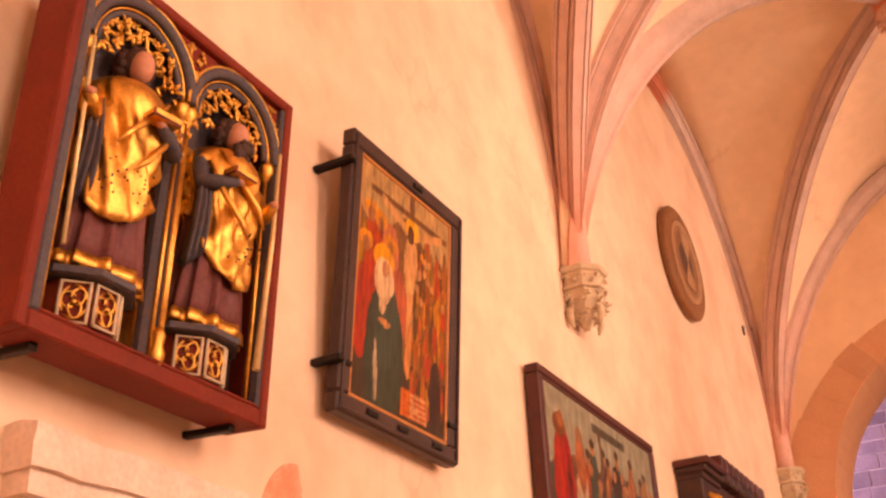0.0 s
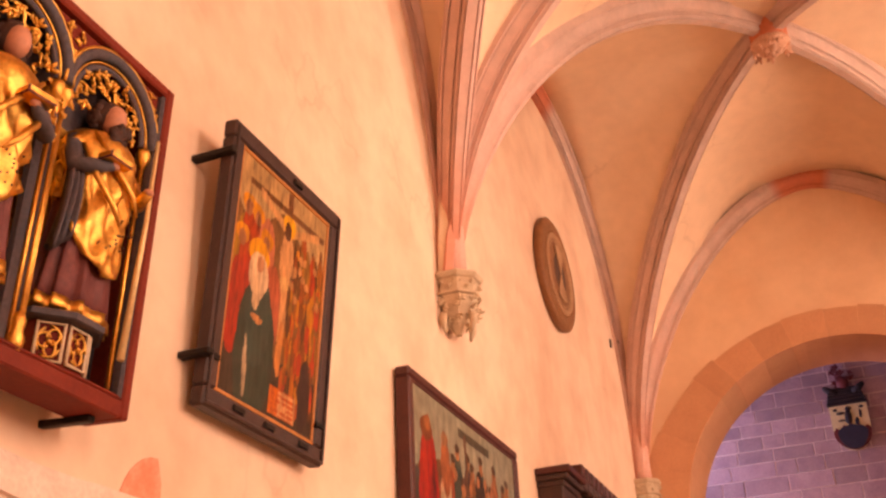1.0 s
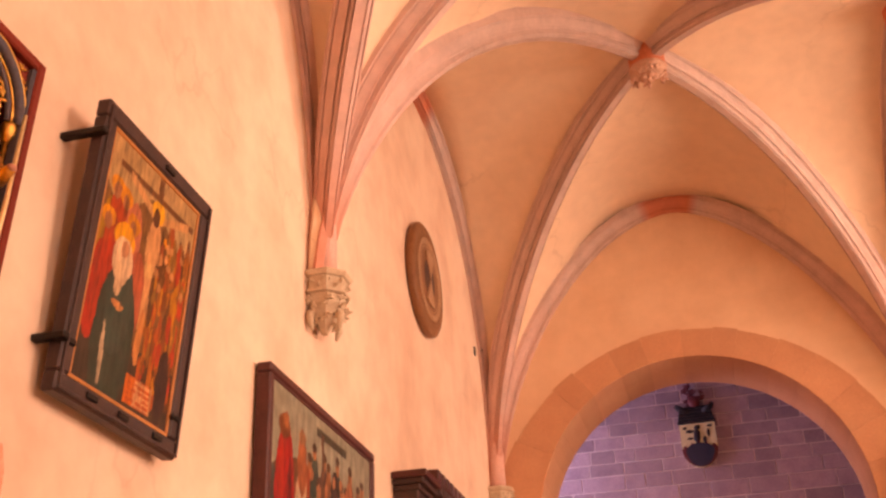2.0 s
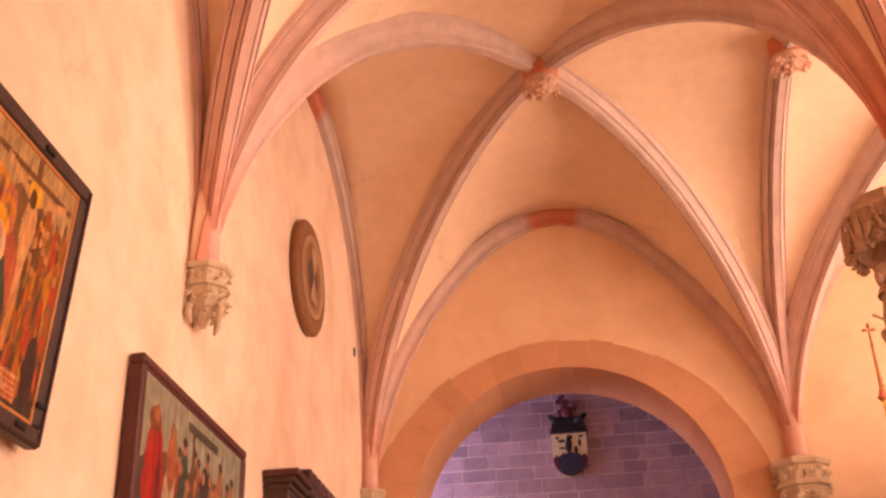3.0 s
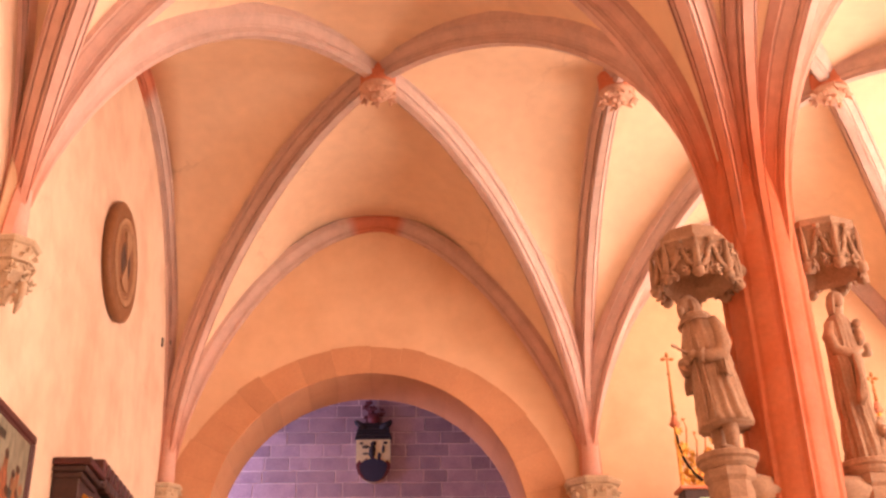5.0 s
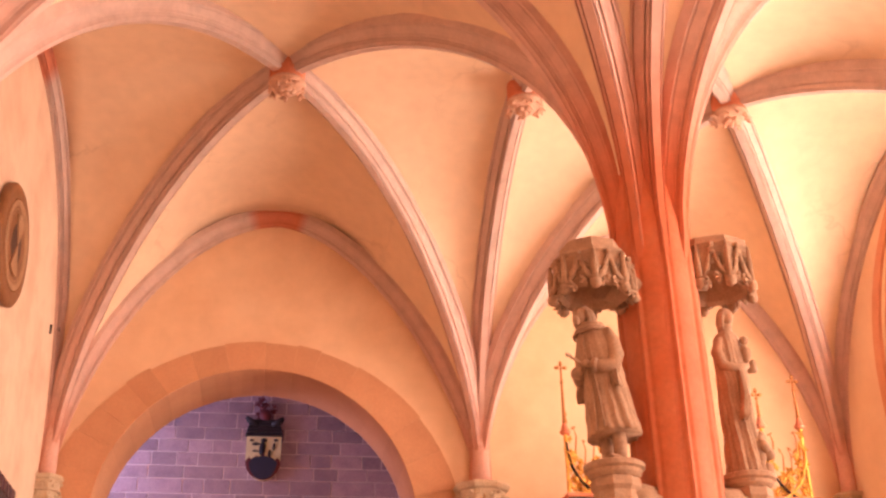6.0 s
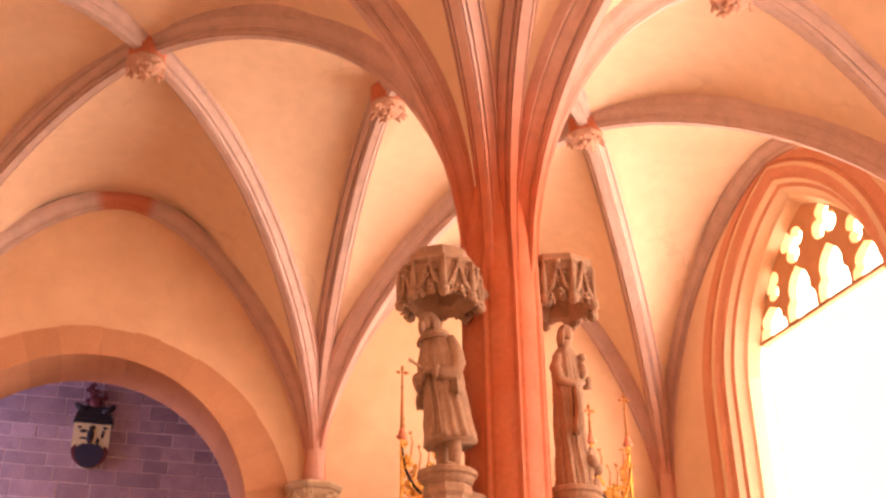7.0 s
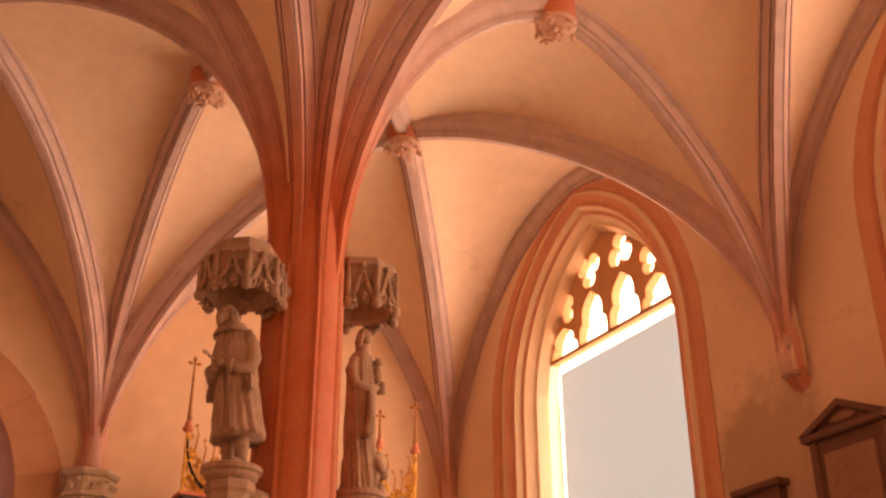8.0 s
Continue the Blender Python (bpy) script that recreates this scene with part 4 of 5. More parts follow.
# ---------------------------------------------------------------- gilded retable behind the pillar
def retable():
    ob = thing("gilded_retable", pose(8.75, 6.5, 0), "gilded carved retable with slender pinnacles against the end wall", "altarpiece")
    part("table", boxm(-1.9, 1.9, -0.5, 0.6, 0.0, 1.1, 0.03), SAND, ob, "stone altar table")
    part("body", boxm(-1.75, 1.75, -0.12, 0.18, 1.1, 5.42, 0.02), DARKFRAME, ob, "dark painted case")
    part("cornice", boxm(-1.80, 1.80, -0.17, 0.20, 5.38, 5.43, 0.012), RIBRED, ob, "red painted cornice")
    frame_ = part("panel_frame", boxm(-1.56, 1.56, -0.155, -0.118, 3.4, 5.27, 0.01), PALEGREEN, ob, "pale green panel frame")
    part("painted_panel", boxm(-1.47, 1.47, -0.165, -0.150, 3.5, 5.20, 0.006), SHCREAM, frame_, "cream painted panel")
    rng = random.Random(21)
    for k in range(40):
        bm = bmesh.new()
        leaf(bm, (-1.42 + rng.random() * 2.84, -0.166, 4.9 + rng.random() * 0.27), rng.uniform(0.03, 0.05), rng)
        part("painted_scroll", bm, SHRED, frame_, "dark red scrollwork")
    for x, top, col in ((-1.73, 7.30, 6.32), (-1.13, 6.95, 6.40), (1.13, 7.0, 6.50), (1.72, 7.22, 6.50)):
        bm = bmesh.new()
        box(bm, x - 0.022, x + 0.022, -0.05, 0.0, 5.38, col - 0.05, 0.008)
        part("post", bm, GOLD, ob, "gilded post")
        bm = bmesh.new()
        lathe(bm, ((0.05, col - 0.06), (0.085, col - 0.02), (0.06, col), (0.045, col + 0.06), (0.03, col + 0.1)), 8, at=(x, -0.025, 0))
        part("post_collar", bm, RIBRED, ob, "red collar")
        bm = bmesh.new()
        tube(bm, [(x, -0.025, col + 0.05), (x, -0.025, (col + top) / 2), (x, -0.025, top)], [0.03, 0.02, 0.012], 6)
        for k in range(4):
            blob(bm, (x, -0.025, col + 0.15 + (top - col - 0.15) * k / 3), 0.028)
        for s in (-1, 1):
            blob(bm, (x + s * 0.055, -0.025, top - 0.06), 0.035, (1.3, 0.7, 0.8))
        blob(bm, (x, -0.025, top), 0.035, (0.8, 0.8, 1.5))
        part("spire", bm, OCHREFRAME, ob, "dull gilt spire")
    for x0, x1 in ((-1.73, -1.13), (1.13, 1.72)):
        for s in (0, 1):
            xa, xb = (x0, x1) if s == 0 else (x1, x0)
            bm = bmesh.new()
            tube(bm, [(xa + (xb - xa) * (1 - math.cos(k / 10 * math.pi * 0.5)), -0.04 - 0.012 * s, 6.15 - 0.75 * math.sin(k / 10 * math.pi * 0.5)) for k in range(11)], 0.02, 6)
            part("bow", bm, IRON if s == 0 else GOLD, ob, "curved dark bow" if s == 0 else "curved gilt bow")
        for k in range(120):
            bm = bmesh.new()
            u = rng.random()
            leaf(bm, (x0 + (x1 - x0) * u, rng.uniform(-0.05, 0.03), 5.4 + rng.random() * (0.42 + 0.62 * abs(2 * u - 1) ** 1.5)), rng.uniform(0.05, 0.085), rng)
            part("gilt_leaf", bm, GOLD, ob)
        for k in range(6):
            bm = bmesh.new()
            u = k / 5
            z = 6.0 + 0.55 * abs(2 * u - 1) + rng.uniform(0, 0.1)
            tube(bm, [(x0 + (x1 - x0) * u, -0.03, z - 0.35), (x0 + (x1 - x0) * u + 0.03, -0.03, z - 0.1), (x0 + (x1 - x0) * u, -0.03, z)], [0.012, 0.012, 0.006], 5)
            leaf(bm, (x0 + (x1 - x0) * u, -0.03, z), 0.045, rng)
            part("finial", bm, OCHREFRAME, ob)
    return ob


retable()


# ---------------------------------------------------------------- paintings on the wall
def wall_pose(front, y, z, lean=0.0):
    """Local x runs along the wall, y into it, z up; the foot of the front stands `front` metres off the wall."""
    return pose(front, y, z, lean, 0, 90)


def canvas(w, h, fn, nx, ny):
    """A panel whose small faces each take a colour."""
    bm = bmesh.new()
    lay = bm.loops.layers.float_color.new("paint")
    vs = [[bm.verts.new((w * i / nx, 0, h * j / ny)) for i in range(nx + 1)] for j in range(ny + 1)]
    cols = [[fn(i / nx, j / ny) for i in range(nx + 1)] for j in range(ny + 1)]
    for j in range(ny):
        for i in range(nx):
            f = bm.faces.new((vs[j][i], vs[j][i + 1], vs[j + 1][i + 1], vs[j + 1][i]))
            for lp, (a, b) in zip(f.loops, ((j, i), (j, i + 1), (j + 1, i + 1), (j + 1, i))):
                lp[lay] = (*cols[a][b], 1)
    back = [bm.verts.new((x, 0.025, z)) for x, z in ((0, 0), (w, 0), (w, h), (0, h))]
    bm.faces.new(back)
    return bm


def wob(u, v, s, seed=0.0):
    return noise.noise(Vector((u * s + seed, v * s, seed * 1.7)))


def shade(c, u, v, seed):
    """Folds and brush strokes in the paint."""
    m = sum(c) / 3
    c = tuple(max(0.003, m + (x - m) * 1.25) * (0.80 if m < 0.2 else 1.0) for x in c)
    k = 1 + 0.45 * wob(u * 3.2, v, 11, seed) + (0.42 if c[0] > 1.6 * c[2] else 0.12) * wob(u * 2.6, v * 0.8, 26, seed + 3) + 0.12 * wob(u, v, 60, seed + 5)
    return tuple(max(0.004, x * k) for x in c)


def crucifixion(u, v):
    """Plain colour shapes: draped groups on both sides of a tall pale form under a cross beam."""
    du, dv = u + 0.012 * wob(u, v, 14), v + 0.012 * wob(u, v, 14, 5)
    c = (0.46, 0.33, 0.19) if v > 0.86 else (0.46, 0.34, 0.20)
    if v < 0.80 - 0.08 * math.sin(du * 9):
        c = (0.24, 0.13, 0.06)
    if v < 0.24:
        c = (0.05, 0.035, 0.025)

    def ell(cx, cy, rx, ry):
        return ((du - cx) / rx) ** 2 + ((dv - cy) / ry) ** 2 < 1

    def put(col, *e):
        nonlocal c
        if ell(*e):
            c = col
    # crowd on the far side
    rng = random.Random(2)
    for k in range(170):
        cx, cy = rng.uniform(0.60, 0.98), rng.uniform(0.10, 0.78)
        put(rng.choice(((0.50, 0.08, 0.02), (0.42, 0.16, 0.04), (0.24, 0.09, 0.03), (0.52, 0.25, 0.06), (0.30, 0.17, 0.06), (0.13, 0.055, 0.02), (0.44, 0.12, 0.03))), cx, cy, rng.uniform(0.012, 0.030), rng.uniform(0.03, 0.085))
    for k in range(12):
        put((0.50, 0.28, 0.15), 0.62 + 0.36 * rng.random(), 0.55 + 0.2 * rng.random(), 0.022, 0.02)
    # beam, tall pale form
    if 0.10 < u < 0.98 and abs(v - 0.905) < 0.013:
        c = (0.20, 0.09, 0.04)
    if 0.22 < u < 0.92 and abs(v - 0.80 - 0.22 * abs(u - 0.56) ** 0.8) < 0.020:
        c = (0.60, 0.37, 0.21)
    if abs(du - 0.555) < 0.03 and v > 0.2:
        c = (0.22, 0.10, 0.05)
    put((0.62, 0.38, 0.22), 0.56, 0.69, 0.075, 0.12)
    put((0.58, 0.35, 0.20), 0.555, 0.47, 0.05, 0.18)
    put((0.50, 0.25, 0.12), 0.565, 0.29, 0.033, 0.12)
    put((0.58, 0.40, 0.22), 0.56, 0.575, 0.055, 0.035)
    put((0.70, 0.42, 0.10), 0.56, 0.845, 0.075, 0.05)
    put((0.12, 0.05, 0.03), 0.55, 0.82, 0.04, 0.045)
    # draped group with gold discs
    for cx, cy, col in ((0.10, 0.55, (0.40, 0.24, 0.05)), (0.16, 0.62, (0.46, 0.09, 0.04)), (0.33, 0.60, (0.50, 0.20, 0.14)), (0.08, 0.35, (0.42, 0.06, 0.03)), (0.15, 0.38, (0.45, 0.07, 0.03)), (0.43, 0.42, (0.48, 0.15, 0.10))):
        put(col, cx, cy, 0.10, 0.20)
    for cx, cy in ((0.12, 0.80), (0.22, 0.78), (0.33, 0.70), (0.08, 0.66)):
        put((0.62, 0.30, 0.04), cx, cy, 0.07, 0.042)
        put((0.42, 0.20, 0.12), cx, cy - 0.02, 0.04, 0.035)
    put((0.035, 0.06, 0.045), 0.31, 0.22, 0.20, 0.30)
    put((0.05, 0.085, 0.07), 0.32, 0.35, 0.13, 0.19)
    put((0.68, 0.36, 0.05), 0.27, 0.625, 0.11, 0.06)
    put((0.66, 0.52, 0.38), 0.28, 0.53, 0.10, 0.10)
    put((0.48, 0.26, 0.17), 0.29, 0.585, 0.045, 0.035)
    put((0.58, 0.45, 0.32), 0.27, 0.46, 0.04, 0.08)
    put((0.50, 0.26, 0.14), 0.30, 0.35, 0.06, 0.018)
    put((0.42, 0.36, 0.28), 0.22 + 0.1 * (0.25 - v), 0.14, 0.02, 0.13)
    # pale field with dark bars
    if 0.50 < u < 0.80 and 0.02 < v < 0.135:
        c = (0.60, 0.36, 0.22) if u > 0.60 else (0.55, 0.17, 0.07)
        if int(v * 90) % 2 and wob(u, v, 40, 9) > -0.1 and 0.53 < u < 0.78:
            c = (0.52, 0.14, 0.06)
    put((0.04, 0.02, 0.02), 0.88, 0.16, 0.07, 0.16)
    return shade((0.80 * c[0], 0.70 * c[1], 0.62 * c[2]), u, v, 2)


def procession(u, v):
    """Plain colour shapes: draped groups under a pale green sky and a dark beam."""
    du, dv = u + 0.01 * wob(u, v, 14), v + 0.012 * wob(u, v, 14, 5)
    c = (0.31, 0.315, 0.26)
    if v < 0.62 + 0.1 * math.sin(7 * du):
        c = (0.17, 0.09, 0.05)

    def put(col, cx, cy, rx, ry):
        nonlocal c
        if ((du - cx) / rx) ** 2 + ((dv - cy) / ry) ** 2 < 1:
            c = col
    rng = random.Random(6)
    for k in range(70):
        cx, cy = rng.uniform(0.0, 1.0), rng.uniform(0.05, 0.62)
        put(rng.choice(((0.42, 0.07, 0.035), (0.38, 0.22, 0.13), (0.07, 0.10, 0.08), (0.46, 0.34, 0.22), (0.12, 0.06, 0.04), (0.40, 0.10, 0.05), (0.06, 0.07, 0.06))), cx, cy, rng.uniform(0.02, 0.045), rng.uniform(0.07, 0.17))
    for k in range(14):
        cx = 0.34 + 0.047 * k
        top = 0.74 + 0.09 * math.sin(2.3 * k)
        put(((0.36, 0.09, 0.05), (0.06, 0.085, 0.07), (0.40, 0.24, 0.13), (0.10, 0.06, 0.05), (0.30, 0.14, 0.07))[k % 5], cx, top - 0.24, 0.045, 0.25)
        put((0.42, 0.20, 0.11), cx, top, 0.02, 0.036)
        put((0.09, 0.05, 0.03), cx, top + 0.032, 0.022, 0.024)
    put((0.40, 0.035, 0.02), 0.12, 0.52, 0.085, 0.32)
    put((0.15, 0.02, 0.015), 0.165, 0.45, 0.02, 0.26)
    put((0.46, 0.06, 0.03), 0.09, 0.55, 0.022, 0.26)
    put((0.22, 0.08, 0.04), 0.11, 0.83, 0.05, 0.06)
    put((0.36, 0.15, 0.08), 0.12, 0.86, 0.025, 0.04)
    put((0.46, 0.36, 0.27), 0.27, 0.42, 0.06, 0.30)
    put((0.42, 0.16, 0.09), 0.27, 0.70, 0.045, 0.13)
    put((0.38, 0.20, 0.12), 0.27, 0.84, 0.028, 0.035)
    put((0.05, 0.09, 0.075), 0.57, 0.45, 0.07, 0.22)
    put((0.05, 0.035, 0.03), 0.60, 0.70, 0.045, 0.10)
    put((0.45, 0.20, 0.12), 0.75, 0.55, 0.05, 0.25)
    put((0.48, 0.08, 0.04), 0.80, 0.40, 0.06, 0.25)
    put((0.16, 0.08, 0.05), 0.92, 0.50, 0.05, 0.24)
    for k in range(9):
        put((0.44, 0.22, 0.13), 0.36 + 0.075 * k, 0.70 + 0.06 * math.sin(5 * k), 0.018, 0.03)
    if 0.40 < u < 0.72 and abs(v - 0.93) < 0.022:
        c = (0.09, 0.09, 0.07)
    if abs(du - 0.47) < 0.012 and 0.3 < v < 0.93:
        c = (0.16, 0.09, 0.06)
    return shade((0.74 * c[0], 0.68 * c[1], 0.62 * c[2]), u, v, 7)


def framed_painting(m, w, h, label, fn, nx, ny, outer, inner, border, depth, batten=False):
    ob = thing("framed_painting", m, label, "painting", "panel paintings on the wall")
    b = border
    for x0, x1, z0, z1 in ((0, w, 0, b), (0, w, h - b, h), (0, b, b, h - b), (w - b, w, b, h - b)):
        bm = boxm(x0, x1, 0.0, depth, z0 + (0.001 if z0 else 0), z1, 0.012)
        part("frame_rail" if x1 - x0 > z1 - z0 else "frame_stile", bm, outer, ob)
    i = 0.022
    for x0, x1, z0, z1 in ((b, w - b, b, b + i), (b, w - b, h - b - i, h - b), (b, b + i, b + i, h - b - i), (w - b - i, w - b, b + i, h - b - i)):
        part("fillet", boxm(x0, x1, 0.012, depth - 0.01, z0, z1, 0.004), inner, ob, "reddish inner fillet")
    c = part("panel", canvas(w - 2 * b - 2 * i, h - 2 * b - 2 * i, fn, nx, ny), PAINT, ob, "painted wooden panel of colourful draped shapes")
    c.location = (b + i, 0.022, b + i)
    if batten:
        # a second, narrower strip on the frame, and iron clips
        for x0, x1, z0, z1 in ((0.012, w - 0.012, 0.012, 0.03), (0.012, 0.03, 0.03, h - 0.03), (w - 0.03, w - 0.012, 0.03, h - 0.03)):
            part("edge_strip", boxm(x0, x1, -0.016, 0.001, z0, z1, 0.004), outer, ob)
        for x, z in ((0.5 * w, b * 0.6), (0.25 * w, b * 0.6), (0.8 * w, b * 0.6), (0.55 * w, h - b * 0.6), (0.94 * w, 0.14 * h), (0.03 * w, 0.16 * h)):
            part("clip", boxm(x - 0.05, x + 0.05, -0.014, 0.001, z - 0.016, z + 0.016, 0.004), IRON, ob)
    return ob


crux = framed_painting(wall_pose(0.13, -3.505, 3.50, 4.25), 1.235, 1.625, "dark-framed panel painting of draped groups, tilted off the wall", crucifixion, 120, 140, DARKFRAME, OCHREFRAME, 0.105, 0.085, True)
framed_painting(wall_pose(0.13, -0.95, 2.78), 2.43, 1.82, "wide dark red-brown framed panel painting of a draped crowd", procession, 170, 110, REDFRAME, REDFRAME, 0.075, 0.115)
for z in (3.76, 4.90):
    # iron hooks that hold the tilted panel
    hk = link("wall_hook", boxm(-0.002, 0.16 + 0.07 * (z - 3.5), -3.555, -3.503, z - 0.018, z + 0.018, 0.006), IRON)
    tagged(hk, "short black iron hook holding a panel painting", "hook", "iron hooks of the painting")


# ---------------------------------------------------------------- carved relief case with two gilded figures
def saint(seed, side):
    """One carved and painted figure, 0.86 m tall, feet at the origin, facing -y. Slots: robe, gold, tone, hair, slate."""
    bm = bmesh.new()
    rng = random.Random(seed)
    n = 72
    def body(z):
        return 0.165 * np.interp(z, (0.0, 0.05, 0.2, 0.38, 0.52, 0.62, 0.685, 0.705, 0.72), (1.0, 0.97, 0.86, 0.78, 0.80, 0.86, 0.70, 0.36, 0.26))

    def ring(z, grow, deep):
        out = []
        for k in range(n):
            a = k / n * math.tau
            r = body(z) * grow * (1 + deep * math.sin(11 * a + seed) - 0.8 * deep * abs(math.sin(5.5 * a + seed)) + 0.4 * deep * math.sin(19 * a + 2 * seed))
            out.append(Vector((r * math.cos(a), 0.62 * r * math.sin(a), z)))
        return out
    # robe with a gilded hem
    loft(bm, [ring(z, 1.03, 0.17) for z in (0.0, 0.018, 0.042)], mi=1)
    loft(bm, [ring(z, 1.0, 0.17 * max(0.2, 1 - z / 0.6)) for z in (0.036, 0.1, 0.2, 0.3, 0.4, 0.52, 0.62, 0.685, 0.705, 0.72)], mi=0)
    # mantle: falls from the shoulders to a deep rounded hem on one side, in slanting folds
    def mantle(j, extra=0.0):
        out = []
        for k in range(n):
            a = k / n * math.tau
            front = max(0.0, math.cos(a + math.pi / 2 - side * 0.25))
            hem = 0.40 - 0.24 * front ** 0.8
            z = 0.69 + (hem - 0.69) * j
            fold = 0.014 * math.sin(8 * a * side + 13 * j + seed) + 0.008 * math.sin(15 * a - 8 * j + 1) - 0.012 * abs(math.sin(5 * a * side + 9 * j))
            r = body(z) * (1.10 + 0.10 * front * math.sin(math.pi * min(1, j * 1.05))) + fold * min(1, 3 * j) - extra
            out.append(Vector((r * math.cos(a), (0.66 + 0.12 * front) * r * math.sin(a), z + 0.02 * extra)))
        return out
    loft(bm, [mantle(j / 16) for j in range(17)] + [mantle(1.0, 0.012), mantle(0.93, 0.03)], mi=1, caps=False)
    # the turned-back edge and a hanging end
    tube(bm, [(-side * 0.10, -0.085, 0.66), (-side * 0.03, -0.125, 0.56), (side * 0.05, -0.155, 0.46), (side * 0.09, -0.15, 0.40)], [0.008, 0.013, 0.012, 0.004], 8, mi=1)
    tube(bm, [(-side * 0.13, -0.07, 0.60), (-side * 0.09, -0.12, 0.48), (-side * 0.02, -0.155, 0.38), (side * 0.02, -0.15, 0.33)], [0.008, 0.012, 0.011, 0.004], 8, mi=1)
    drape(bm, Vector((-0.135, -0.05, 0.58)), 0.36, 0.07, -2.0, 4)
    for k in range(26):
        x = side * 0.03 + rng.uniform(-0.09, 0.09)
        blob(bm, (x, -0.128 - 0.02 * math.cos(x * 12), rng.uniform(0.23, 0.36)), 0.0045, mi=3)
    # sleeves, book, staff
    for s in (-1, 1):
        sh, el = Vector((s * 0.125, -0.01, 0.64)), Vector((s * 0.155, -0.075, 0.50))
        ha = Vector((s * (0.21 if side < 0 else 0.125), -0.15, 0.52)) if s == side else Vector((s * 0.05, -0.15, 0.53))
        tube(bm, [sh, (sh + el) / 2, el, (el + ha) / 2, ha], [0.026, 0.032, 0.031, 0.026, 0.016], 8, mi=1 if s == side else 4)
        blob(bm, ha, 0.02, (1.1, 0.9, 0.8), mi=2)
    box(bm, -side * 0.05 - 0.055, -side * 0.05 + 0.055, -0.185, -0.115, 0.535, 0.565, 0.006, mi=1)
    if side < 0:
        tube(bm, [(-0.176, -0.115, 0.02), (-0.198, -0.115, 0.4), (-0.216, -0.110, 0.74)], 0.0075, 7, mi=5)
    else:
        tube(bm, [(0.150, -0.13, -0.10), (0.152, -0.135, 0.4), (0.155, -0.12, 0.76)], [0.014, 0.009, 0.007], 7, mi=5)
    # head with hair; no features
    c = Vector((0.0, -0.045, 0.775))
    blob(bm, c, 0.052, (0.82, 0.95, 1.2), seg=12, mi=2)
    blob(bm, c + Vector((0, 0.032, 0.018)), 0.062, (1.0, 0.85, 1.15), seg=12, mi=3)
    for k in range(34):
        a = rng.uniform(-0.9, math.pi + 0.9)
        blob(bm, c + Vector((0.056 * math.cos(a), 0.026 + 0.03 * rng.random(), 0.024 + 0.055 * math.sin(a) - 0.03 * rng.random())), 0.024, mi=3)
    if side > 0:
        for k in range(9):
            blob(bm, c + Vector((rng.uniform(-0.035, 0.035), -0.045, -0.07 + rng.uniform(-0.06, 0.02))), 0.024, (1, 0.8, 1.4), mi=3)
    return bm


